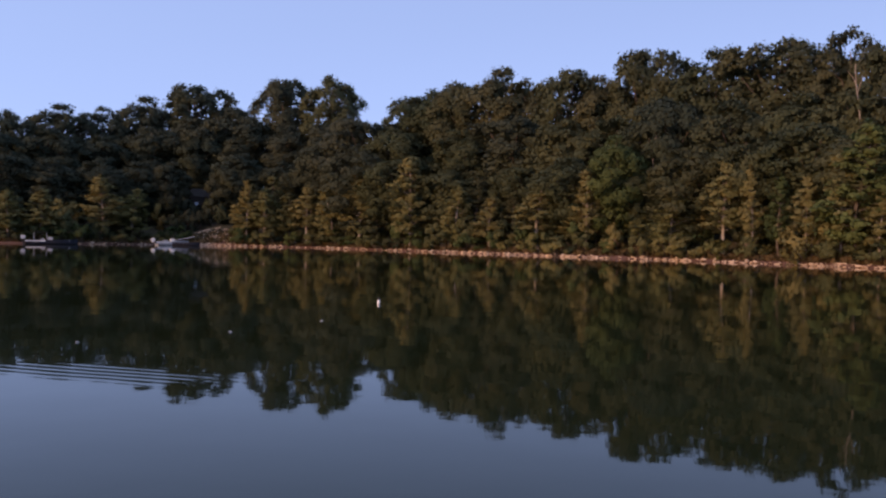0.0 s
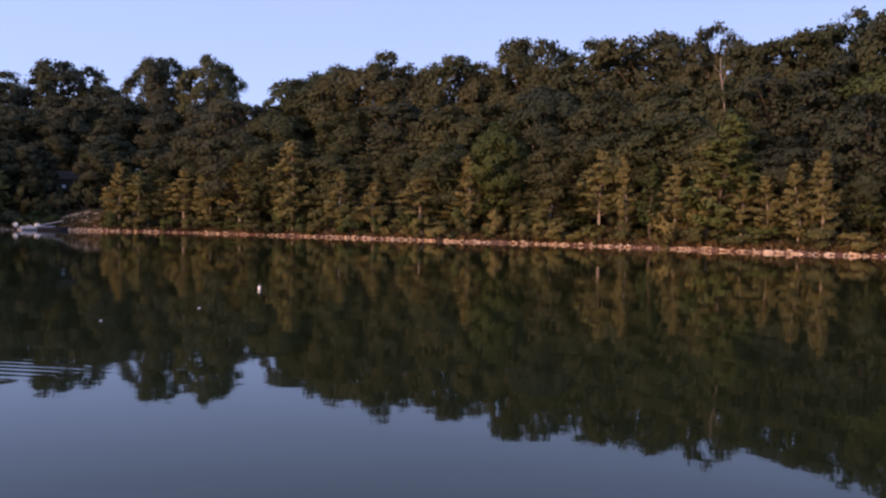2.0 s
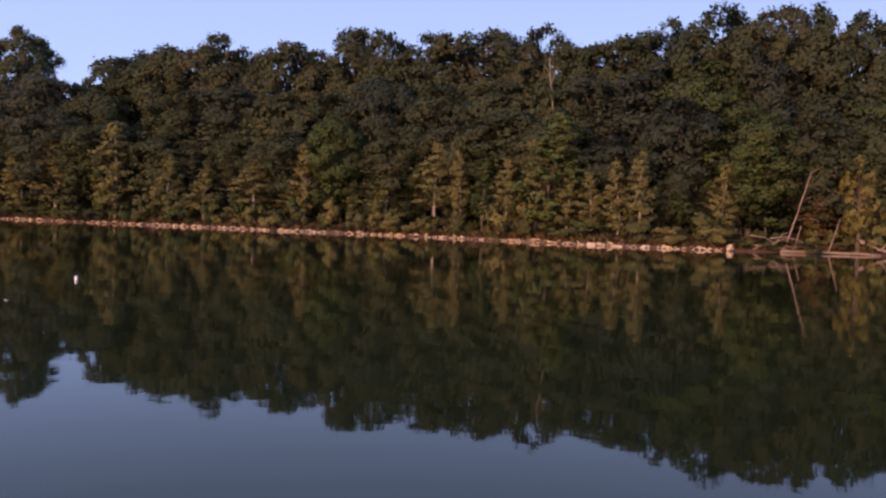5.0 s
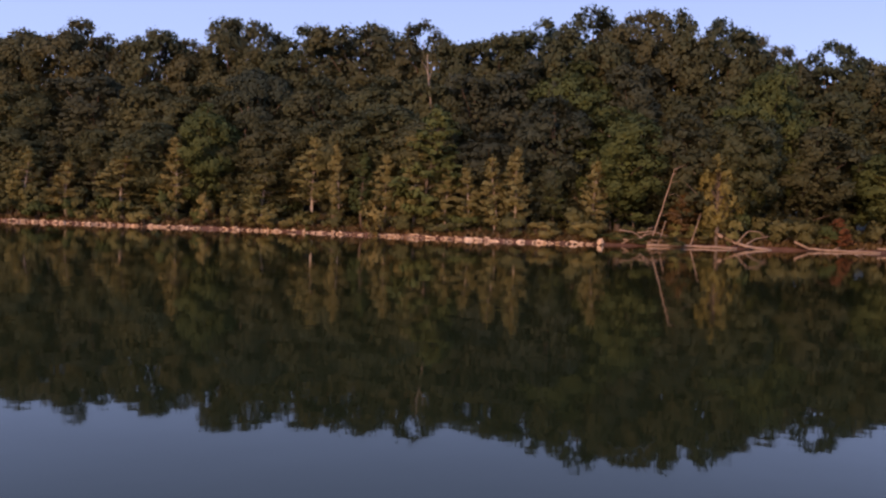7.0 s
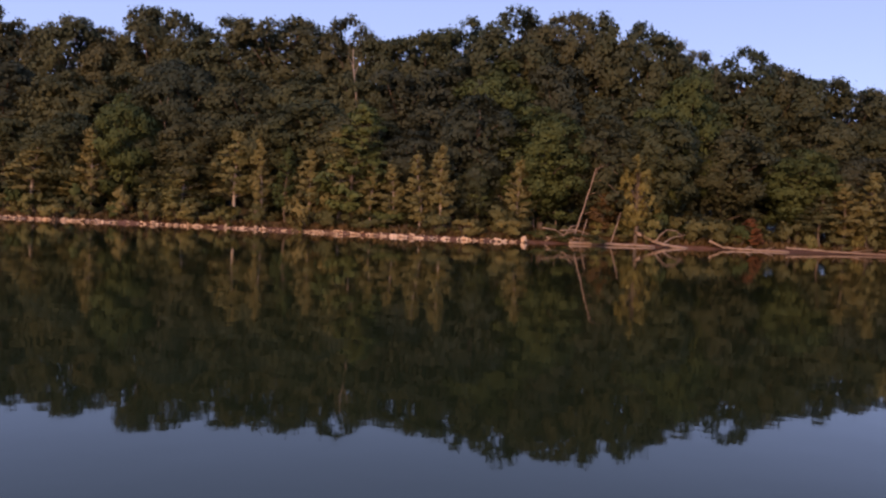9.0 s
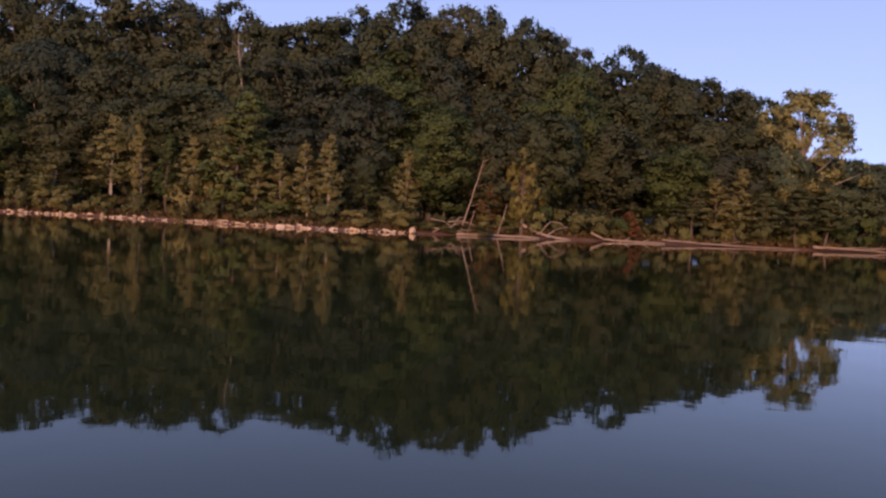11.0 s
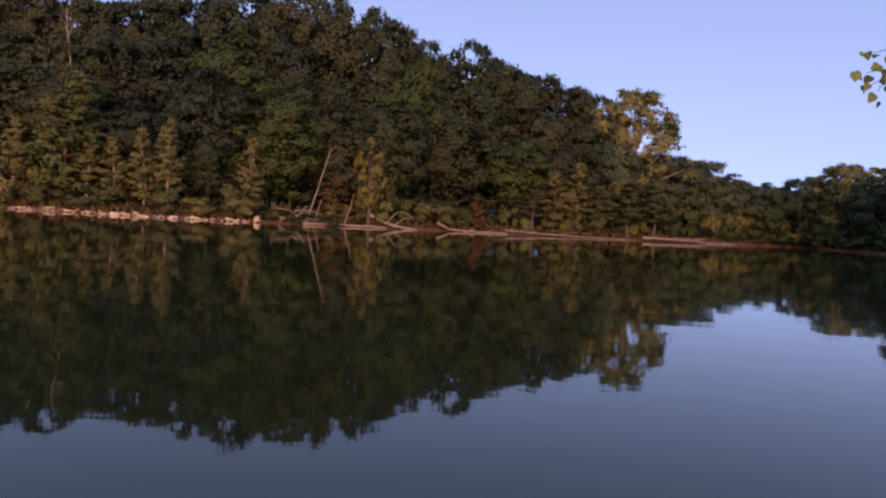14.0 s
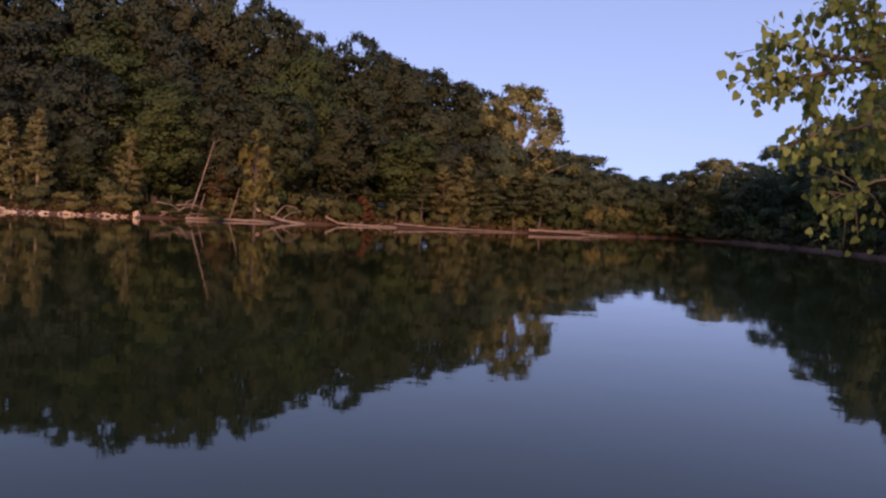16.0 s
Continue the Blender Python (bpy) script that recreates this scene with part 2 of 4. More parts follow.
def leaf_mesh(name, P, G, N, S, rng, aspect=0.95):
    """Small pointed leaf sprays at P, lying across G and shaded as part of a clump that faces N, S metres long."""
    n_ = len(P)
    G = G / (np.linalg.norm(G, axis=1, keepdims=True) + 1e-9)
    N = N / (np.linalg.norm(N, axis=1, keepdims=True) + 1e-9)
    R = rng.normal(size=(n_, 3))
    X = np.cross(G, R)
    X /= np.linalg.norm(X, axis=1, keepdims=True) + 1e-9
    Y = np.cross(G, X)
    s = S[:, None]
    V = np.empty((n_, 3, 3))
    V[:, 0] = P - X * s * 0.5
    V[:, 2] = P + Y * s * 0.5 * aspect + X * s * 0.3 + G * s * 0.06
    V[:, 1] = P - Y * s * 0.5 * aspect + X * s * (0.2 + 0.3 * rng.random((n_, 1)))
    face = np.cross(V[:, 1] - V[:, 0], V[:, 2] - V[:, 0])
    turn = (face * N).sum(axis=1) < 0
    V[turn, 1], V[turn, 2] = V[turn, 2].copy(), V[turn, 1].copy()
    me = bpy.data.meshes.new(name)
    me.vertices.add(n_ * 3)
    me.vertices.foreach_set("co", V.ravel())
    me.loops.add(n_ * 3)
    me.loops.foreach_set("vertex_index", np.arange(n_ * 3, dtype=np.int32))
    me.polygons.add(n_)
    me.polygons.foreach_set("loop_start", np.arange(0, n_ * 3, 3, dtype=np.int32))
    me.polygons.foreach_set("use_smooth", np.ones(n_, dtype=bool))
    me.update(calc_edges=True)
    me.normals_split_custom_set_from_vertices(np.repeat(N, 3, axis=0))
    me.materials.append(OAK)
    return me


def unit(A):
    return A / (np.linalg.norm(A, axis=1, keepdims=True) + 1e-9)


def puffs(clumps, rng, per, small, spread=0.85, flat=0.7, lift=0.25):
    """Breaks rounded clumps (x, y, z, r) into small tufts over their outer, upper sides: place, radius and the clump's facing."""
    C = np.array(clumps)
    mid = np.array([0, 0, np.median(C[:, 2])])
    idx = np.repeat(np.arange(len(C)), per)
    out = unit((C[idx, :3] - mid) * np.array([1, 1, 0.8]))
    D = unit(unit(rng.normal(size=(len(idx), 3))) + out * 0.85 + np.array([0, 0, lift]))
    P = C[idx, :3] + D * (C[idx, 3] * (spread - 0.35 * rng.random(len(idx)) ** 2))[:, None] * np.array([1, 1, flat])
    r = small * (0.55 + 0.9 * rng.random(len(idx))) * (C[idx, 3] / C[:, 3].mean()) ** 0.5
    return P, r, unit(D + out * 0.45)


def tuft_leaves(P, r, D, rng, count, size, flat=0.6, loose=0.35, soft=0.45, stray=0.05):
    """Leaves over the tufts: most on the sunny outside, a few straying."""
    w = r ** 1.7
    idx = rng.choice(len(P), size=count, p=w / w.sum())
    E = unit(unit(rng.normal(size=(count, 3))) + D[idx] * 0.75 + np.array([0, 0, 0.25]))
    far = r[idx] * (1.0 - loose * rng.random(count) + 0.3 * (rng.random(count) < 0.12))
    Q = P[idx] + E * far[:, None] * np.array([1, 1, flat]) + rng.normal(size=(count, 3)) * stray
    G = E + rng.normal(size=(count, 3)) * soft
    N = E * 0.4 + D[idx] * 0.75 + np.array([0, 0, 0.2]) + rng.normal(size=(count, 3)) * 0.14
    return Q, G, N, size * (0.55 + 0.9 * rng.random(count) ** 1.5)


def inner_leaves(k, half, centre, rng, size):
    """The shaded inside of a crown."""
    D = unit(rng.normal(size=(k, 3))) * rng.random((k, 1)) ** 0.4
    return D * np.array(half) + np.array(centre), rng.normal(size=(k, 3)), D + rng.normal(size=(k, 3)) * 0.3, size * (0.75 + 0.5 * rng.random(k))


def joined(*sets):
    return [np.concatenate(q) for q in zip(*sets)]


def fit_size(P, height, width, top=0.9985):
    """Scales a crown's leaves to the given height above the foot and width; gives the factors."""
    kz = height / np.quantile(P[:, 2], top)
    kx = width / 2 / np.quantile(np.hypot(P[:, 0], P[:, 1]), 0.985)
    P *= np.array([kx, kx, kz])
    return kx, kz


def oak_shape(seed, count=13400):
    """A broad oak 15.4 m tall and 10 m wide: big rounded boughs of foliage stacked with dark hollows between."""
    rng = np.random.default_rng(seed)
    clumps = []
    n_, squat = int(rng.integers(30, 42)), 0.8 + 0.5 * rng.random()
    for i in range(n_):
        u = 1 - 1.80 * ((i + 0.5) / n_) ** 1.15
        a = i * 2.39996 + rng.normal() * 0.45
        ring = math.sqrt(max(0.0, 1 - u * u)) if u > 0 else (1 - u * u * 0.45)
        off = 0.86 + (0.12 if u > 0.5 else 0.2) * rng.random()
        z = 9.4 + (6.0 if u > 0 else 7.6) * u * off + rng.normal() * 0.5
        clumps.append((4.1 * ring * off * math.cos(a), 4.1 * ring * off * math.sin(a), z, (0.95 + 1.05 * rng.random()) * (1.0 if u > -0.3 else 0.85)))
    P, r, D = puffs(clumps, rng, 11, 0.72, flat=0.7 + 0.2 * rng.random(), spread=0.95)
    # loose shoots over the top of the crown
    m_ = int(rng.integers(7, 13))
    ang, rad = rng.random(m_) * 6.28, 0.3 + 3.2 * rng.random(m_)
    tips = np.stack([rad * np.cos(ang), rad * np.sin(ang), 14.7 - 0.2 * rad ** 1.7 + 0.7 * rng.random(m_)], axis=1)
    P, r, D = np.concatenate([P, tips]), np.concatenate([r, 0.25 + 0.25 * rng.random(m_)]), np.concatenate([D, unit(tips - np.array([0, 0, 9.0]))])
    Q, G, N, S = joined(tuft_leaves(P, r, D, rng, count, 0.32, flat=0.75 * squat ** 0.5, loose=0.7, stray=0.16), inner_leaves(2900, (3.9, 3.9, 6.9), (0, 0, 7.9), rng, 0.55))
    kx, kz = fit_size(Q, 15.4, 10.0, 0.994)
    crown = leaf_mesh("crown", Q, G, N, S, rng)
    v, f = [], []
    lean = rng.normal() * 0.4
    tube(v, f, [(0, 0, -0.6), (0.05, 0, 2), (lean * 0.5, 0.1, 5), (lean, 0.2, 9), (lean, 0.1, 12.5)], [0.36, 0.28, 0.22, 0.15, 0.05], 8)
    for c in clumps[::2]:
        z0 = max(2.2, c[2] * 0.62)
        tube(v, f, [(lean * z0 / 10, 0.1, z0), (c[0] * 0.5, c[1] * 0.5, z0 + (c[2] - z0) * 0.62), (c[0] * kx, c[1] * kx, c[2] * kz)], [0.12, 0.08, 0.03], 5)
    trunk = bpy.data.meshes.new("trunk")
    trunk.from_pydata([tuple(p) for p in v], [], f)
    return trunk, crown


def sycamore_shape(seed, count=5600):
    """A young sycamore 8.1 m tall, 3.3 m wide: a pointed crown of open level tiers round a pale straight stem."""
    rng = np.random.default_rng(seed)
    v, f = [], []
    bend = rng.normal(size=2) * 0.09
    low = 0.9 + 1.5 * rng.random()
    full = 0.55 + 0.5 * rng.random()
    axis = lambda z: (bend[0] * math.sin(z * 0.7), bend[1] * math.sin(z * 0.6))
    tube(v, f, [(*axis(z), z) for z in (-0.4, 1, 2, 3, 4, 5, 6, 7, 7.7)], [0.105, 0.095, 0.088, 0.078, 0.066, 0.052, 0.038, 0.024, 0.01], 6)
    P, r, D = [], [], []
    tiers = 15
    for i in range(tiers):
        u = (i + 0.6 * rng.random()) / tiers
        z = low + (7.7 - low) * u
        reach = 1.75 * (1 - u) ** full * (0.55 + 0.45 * min(1, u * 4))
        for k in range(int(rng.integers(3, 6))):
            a = i * 2.1 + k * 1.5 + rng.normal() * 0.4
            long = reach * (0.5 + 0.6 * rng.random()) + 0.12
            d = np.array([math.cos(a), math.sin(a), 0])
            up = 0.30 * long + rng.normal() * 0.06
            x0, y0 = axis(z)
            tip = (x0 + d[0] * long, y0 + d[1] * long, z + up)
            tube(v, f, [(x0, y0, z - 0.15), (x0 + d[0] * long * 0.55, y0 + d[1] * long * 0.55, z + up * 0.65), tip], [0.022, 0.014, 0.005], 4)
            for q in (0.35, 0.7, 1.0):
                P.append((x0 + d[0] * long * q, y0 + d[1] * long * q, z + up * q + rng.normal() * 0.05))
                r.append((0.24 + 0.22 * rng.random()) * (0.6 + 0.5 * (1 - u)))
                D.append(d * 0.8 + np.array([0, 0, 0.5]))
    P.append((*axis(7.7), 7.85))
    r.append(0.16)
    D.append(np.array([0, 0, 1.0]))
    Q, G, N, S = tuft_leaves(np.array(P), np.array(r), unit(np.array(D)), rng, count, 0.21, flat=0.55, loose=0.8, soft=0.6, stray=0.06)
    fit_size(Q, 8.1, 3.3)
    crown = leaf_mesh("crown", Q, G, N, S, rng)
    trunk = bpy.data.meshes.new("trunk")
    trunk.from_pydata([tuple(p) for p in v], [], f)
    return trunk, crown


def shrub_shape(seed, count=1700):
    """A rounded thicket 2 m tall, 3 m wide."""
    rng = np.random.default_rng(seed)
    clumps, v, f = [], [], []
    for i in range(11):
        a, rr = rng.random() * 6.28, 1.15 * math.sqrt(rng.random())
        z = 0.3 + (1.35 - 0.7 * (rr / 1.15) ** 2) * rng.random()
        clumps.append((rr * math.cos(a), rr * math.sin(a), z, 0.3 + 0.25 * rng.random()))
        tube(v, f, [(rr * 0.2 * math.cos(a), rr * 0.2 * math.sin(a), -0.2), (rr * 0.7 * math.cos(a), rr * 0.7 * math.sin(a), z * 0.7), clumps[-1][:3]], [0.03, 0.02, 0.006], 4)
    P, r, D = puffs(clumps, rng, 5, 0.2)
    Q, G, N, S = tuft_leaves(P, r, D, rng, count, 0.21, loose=0.7, soft=0.55, stray=0.08)
    fit_size(Q, 2.0, 3.0)
    crown = leaf_mesh("foliage", Q, G, N, S, rng)
    trunk = bpy.data.meshes.new("stem")
    trunk.from_pydata([tuple(p) for p in v], [], f)
    return trunk, crown


def poplar_shape(seed, count=15000):
    """A tall cottonwood, 14.2 m tall and 9.6 m wide, in upright plumes with gaps of sky between."""
    rng = np.random.default_rng(seed)
    clumps, v, f = [], [], []
    tube(v, f, [(0, 0, -0.5), (0.2, 0, 3), (0.1, 0.2, 6.5), (0.3, 0, 10), (0.4, 0.1, 13)], [0.4, 0.32, 0.24, 0.14, 0.04], 8)
    for i in range(30):
        u = (i + 0.5) / 30
        z = 3.2 + 9.6 * u
        rr = 4.4 * math.sin(math.pi * min(1, 0.2 + 0.74 * u)) ** 0.7 * (0.45 + 0.6 * rng.random())
        a = i * 2.39996 + rng.normal() * 0.4
        x, y = rr * math.cos(a), rr * math.sin(a)
        clumps.append((x, y, z, 0.75 + 0.6 * rng.random()))
        if rng.random() < 0.5:
            clumps.append((x * 1.05, y * 1.05, z + 0.9, 0.5 + 0.3 * rng.random()))
        clumps.append((x * 0.45, y * 0.45, z + 0.3 * rng.normal(), 0.7 + 0.5 * rng.random()))
        tube(v, f, [(0.2, 0.1, z * 0.7), (x * 0.55, y * 0.55, z * 0.88), (x, y, z + 0.3)], [0.10, 0.06, 0.015], 5)
    P, r, D = puffs(clumps, rng, 8, 0.42, flat=1.0)
    Q, G, N, S = tuft_leaves(P, r, D, rng, count, 0.28, flat=0.9, loose=0.8, soft=0.55, stray=0.14)
    fit_size(Q, 14.2, 9.6)
    crown = leaf_mesh("crown", Q, G, N, S, rng)
    trunk = bpy.data.meshes.new("trunk")
    trunk.from_pydata([tuple(p) for p in v], [], f)
    return trunk, crown


SHAPES = {}


def shape(kind, variant):
    if (kind, variant) not in SHAPES:
        make = {"oak": oak_shape, "sycamore": sycamore_shape, "shrub": shrub_shape, "poplar": poplar_shape}[kind]
        SHAPES[kind, variant] = make(100 + variant * 7 + len(kind))
    return SHAPES[kind, variant]


SIZE = {"oak": (15.4, 10.0), "sycamore": (8.1, 3.3), "shrub": (2.0, 3.0), "poplar": (14.2, 9.6)}
pick = np.random.default_rng(5)


def plant(kind, name, place, height, width, leaves, bark, label, category="tree", group="", variant=None, turn=None):
    """One tree: an Empty at its foot, its trunk and its crown."""
    variant = int(pick.integers(0, 6)) if variant is None else variant
    trunk, crown = shape(kind, variant)
    foot = new(name)
    h, w = SIZE[kind]
    turn = pick.random() * 360 if turn is None else turn
    foot.matrix_world = Matrix.Translation(place) @ pose(0, 0, 0, 0, 0, turn) @ Matrix.Diagonal((width / w, width / w, height / h, 1))
    for data, material in ((trunk, bark), (crown, leaves)):
        ob = new(data.name.split(".")[0], data)
        if not len(data.materials):
            data.materials.append(bark)
        ob.material_slots[0].link = "OBJECT"
        ob.material_slots[0].material = material
        ob.parent = foot
    return tagged(foot, label, category, group)


def tree_to(kind, name, az, off, el, wide, leaves, bark, label, group="", **kw):
    """A tree off metres behind the shore whose top stands el degrees above the eye's level and that spans wide degrees."""
    d = shore(az) + off
    p = at(az, d)
    top = EYE + d * math.tan(radians(el))
    width = 2 * d * math.tan(radians(wide / 2))
    if kind == "oak":
        width = min(width, 1.0 * (top - p.z))
    return plant(kind, name, p, top - p.z, width, leaves, bark, label, group=group, **kw)


# the woods' skyline: bearing, elevation of the top, width
LEFT_WOOD = [(-30.5, 7.0, 4.2), (-27.5, 7.16, 4.4), (-24.8, 7.79, 4.6), (-22.2, 7.75, 3.8), (-19.8, 8.63, 4.4), (-16.9, 9.49, 5.6), (-14.2, 8.75, 4.4),
             (-10.9, 10.29, 4.7), (-7.6, 10.70, 4.6)]
CREST = [(-2.0, 9.40, 4.4), (-0.6, 9.90, 4.3), (1.2, 10.51, 4.0), (3.7, 11.40, 4.6), (5.6, 10.62, 3.8), (8.5, 11.16, 4.6), (10.9, 10.88, 3.8), (13.1, 12.38, 4.0),
         (15.5, 11.84, 4.2), (17.9, 12.27, 4.6), (21.4, 12.53, 6.0), (24.3, 11.89, 3.2), (26.0, 12.93, 4.2), (28.6, 11.8, 4.0), (31.0, 12.24, 4.6), (33.7, 13.07, 4.6)]
CREST_EAST = [(37.1, 14.03, 5.8), (39.2, 13.5, 4.6), (40.9, 13.6, 4.6), (43.1, 13.62, 4.8), (45.7, 13.20, 4.4), (47.7, 11.92, 3.2), (49.2, 11.33, 3.4), (51.6, 11.36, 4.6), (53.6, 10.5, 4.0), (55.5, 9.84, 4.5), (58.6, 8.75, 4.2), (60.6, 8.2, 3.4)]
# leaf colour stands for light here: olive where lit, dark where shaded
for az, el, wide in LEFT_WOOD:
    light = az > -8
    tree_to("oak", "oak_tree", az, 34, el, wide * 1.05, OLIVE if light else OAK_DARK, BARK, "tall oak with evening light in its yellow-green leaf colour" if light else "tall oak at the wood's edge, shade in its dark green colour", "trees of the wood")
for az, el, wide in CREST:
    tree_to("oak", "oak_tree", az, 21, el, wide * 1.45, OAK, BARK, "broad olive green oak on the wooded slope", "trees of the wood")
for az, el, wide in CREST_EAST:
    tree_to("oak", "oak_tree", az, 14, el, wide * 1.45, OAK, BARK, "broad olive green oak on the wooded slope", "trees of the wood")
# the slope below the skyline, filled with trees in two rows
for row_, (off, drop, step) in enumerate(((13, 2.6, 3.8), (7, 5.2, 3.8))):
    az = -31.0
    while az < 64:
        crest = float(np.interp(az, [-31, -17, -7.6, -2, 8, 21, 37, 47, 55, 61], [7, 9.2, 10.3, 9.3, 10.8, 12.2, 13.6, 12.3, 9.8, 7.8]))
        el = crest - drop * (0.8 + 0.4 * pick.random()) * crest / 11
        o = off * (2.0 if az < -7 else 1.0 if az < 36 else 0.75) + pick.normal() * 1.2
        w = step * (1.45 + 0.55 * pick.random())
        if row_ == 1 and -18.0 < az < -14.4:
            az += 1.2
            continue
        # west of -4 degrees the slope's shade is put into the leaf colour
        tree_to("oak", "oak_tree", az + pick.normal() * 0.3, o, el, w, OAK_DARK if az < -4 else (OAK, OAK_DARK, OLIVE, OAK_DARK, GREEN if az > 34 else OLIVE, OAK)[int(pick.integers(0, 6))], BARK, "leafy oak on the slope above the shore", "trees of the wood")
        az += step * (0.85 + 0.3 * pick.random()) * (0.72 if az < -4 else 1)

# young trees along the stone bank: bearing, top, width, leaf
BANK = [(-27.6, 2.55, 2.1), (-25.7, 2.63, 2.5), (-22.3, 3.60, 2.7), (-20.3, 2.86, 2.7), (-13.2, 3.67, 2.2), (-12.1, 2.96, 2.2), (-9.3, 3.42, 2.3), (-7.8, 3.65, 2.3), (-5.7, 4.28, 3.5),
        (-2.3, 5.52, 3.3), (0.9, 3.66, 2.3), (3.2, 3.00, 2.3), (6.5, 4.05, 3.4), (9.7, 4.91, 2.3), (15.3, 3.24, 3.2), (18.6, 5.44, 3.1), (20.2, 5.17, 2.0)]
BANK_EAST = [(23.5, 4.48, 2.2), (25.4, 5.67, 3.5), (27.7, 3.71, 2.3), (29.1, 3.75, 2.3), (30.9, 4.55, 2.3), (32.4, 5.14, 2.4), (37.7, 4.48, 2.3)]
BANK_COVE = [(56.9, 2.6, 2.4), (58.2, 3.35, 2.8), (59.6, 4.12, 2.6), (61.2, 2.7, 2.4), (63.2, 2.9, 3.0), (64.8, 2.6, 2.8)]
for az, el, wide in BANK + BANK_EAST:
    tree_to("sycamore", "sycamore_tree", az, 2.6, el, wide * 1.1, SYC, BARK_PALE, "young sycamore with yellowing leaves on the bank", "young trees along the bank")
# lower, fuller growth between and behind them
az = -13.0
while az < 38:
    leaf = (SYC if az > 4 else OAK, SYC_DULL, GREEN if az > 20 else OAK, SYC_DULL, OAK)[int(pick.integers(0, 5))]
    tree_to("sycamore", "young_tree", az, 4.2 + 2.5 * pick.random(), 2.0 + 2.1 * pick.random(), 1.9 + 1.3 * pick.random(), leaf, BARK, "bushy young tree with dull olive leaves behind the bank", "young trees along the bank")
    az += 1.1 + 0.7 * pick.random()
for az, el, wide in BANK_COVE:
    tree_to("sycamore", "sycamore_tree", az, 1.0, el, wide * 1.1, SYC if el > 3 else SYC_DULL, BARK, "young tree leaning over the driftwood shore", "young trees along the bank")
for az, el, wide, leaf, kind, off, label in ((11.7, 6.98, 4.8, GREEN, "oak", 5, "full green tree near the bank"), (21.9, 4.50, 2.0, GREEN, "sycamore", 3, "small fresh green tree on the bank"),
                                             (34.8, 3.88, 3.2, OAK, "oak", 5, "low spreading oak near the bank"), (45.6, 4.75, 3.3, GOLD, "poplar", 0.9, "small tree with bright yellow leaves"),
                                             (26.6, 7.7, 5.2, LIME, "sycamore", 3.0, "tall pointed yellow-green tree above the bank"), (48.6, 10.28, 5.4, GREEN, "oak", 8, "light green oak above the shore"),
                                             (47.0, 7.86, 5.1, GREEN, "oak", 5, "light green tree leaning over the shore"), (52.9, 0.95, 1.7, RUST, "sycamore", 0.6, "small sapling with rust red leaves")):
    tree_to(kind, "sapling" if leaf is RUST else "tree", az, off, el, wide, leaf, BARK, label)
tree_to("poplar", "cottonwood_tree", 63.4, 6, 8.85, 7.6, YELLOW, BARK_PALE, "tall airy cottonwood with yellow autumn leaves")
tree_to("poplar", "cottonwood_tree", 61.9, 8, 8.1, 4.6, YELLOW, BARK_PALE, "airy cottonwood with pale yellowing leaves")
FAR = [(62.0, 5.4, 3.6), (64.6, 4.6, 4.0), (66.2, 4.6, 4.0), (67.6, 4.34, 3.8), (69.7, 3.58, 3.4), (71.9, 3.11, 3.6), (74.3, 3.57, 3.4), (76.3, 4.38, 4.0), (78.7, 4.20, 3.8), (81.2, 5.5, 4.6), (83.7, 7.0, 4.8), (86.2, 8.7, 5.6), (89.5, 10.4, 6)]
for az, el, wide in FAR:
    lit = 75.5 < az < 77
    tree_to("oak", "oak_tree", az, 6, el, wide * 1.2, YELLOW if lit else OAK_HAZED, BARK, "yellowing tree at the head of the cove" if lit else "tree round the cove with distance haze in its grey-green colour", "trees round the cove")

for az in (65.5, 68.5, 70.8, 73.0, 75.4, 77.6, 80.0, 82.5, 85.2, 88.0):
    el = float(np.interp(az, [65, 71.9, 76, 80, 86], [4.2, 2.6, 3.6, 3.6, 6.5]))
    tree_to("oak", "oak_tree", az, 12, el, 4.6, OAK_HAZED, BARK, "tree round the cove with distance haze in its grey-green colour", "trees round the cove")

# lower trees deeper in the wood
for i, (az, el) in enumerate(((51.4, 5.0), (53.2, 4.8), (55.4, 4.4), (58.0, 3.8))):
    tree_to("oak", "oak_tree", az, 19, el, 4.6, OAK_DARK, BARK, "dark green oak deeper in the wood", "trees of the wood", variant=i, turn=70 * i)

# undergrowth
for row_, off in enumerate((1.4, 3.0, 6.5, 11.0, 17.0)):
    az = -30.0
    while az < 88:
        d = shore(az) + off + pick.normal() * 0.5
        h = (1.3 + 1.3 * pick.random()) * (1 + 0.45 * row_)
        leaves = ((SYC if az > 4 else OAK, SYC_DULL, GREEN, SYC_DULL) if row_ < 2 else (SYC_DULL, OAK, OAK_DARK, OAK))[int(pick.integers(0, 4))] if az < 66 else (OAK, GREEN, SYC)[int(pick.integers(0, 3))]
        if row_ == 4 and az > -6:
            break
        if (row_ < 3 and -16.9 < az < -13.9) or -16.9 < az < -15.2:
            az += 0.6
            continue
        if row_ < 2 and 38.6 < az < 45.5:
            h *= 0.45
        plant("shrub", "shrub", at(az, d), h, (2.6 + 2.2 * pick.random()) * (1 + 0.2 * row_), leaves, BARK, "leafy shrub of the undergrowth behind the bank", "shrub", "undergrowth", turn=pick.random() * 360)
        az += math.degrees((2.6 + 1.6 * row_) / d) * (0.8 + 0.5 * pick.random()) * (1 if az < 64 else 0.7)

# ---- the stone bank ----
def hull(points):
    bm = bmesh.new()
    for p in points:
        bm.verts.new(p)
    bmesh.ops.convex_hull(bm, input=bm.verts)
    loose = [v for v in bm.verts if not v.link_faces]
    bmesh.ops.delete(bm, geom=loose, context="VERTS")
    return bm


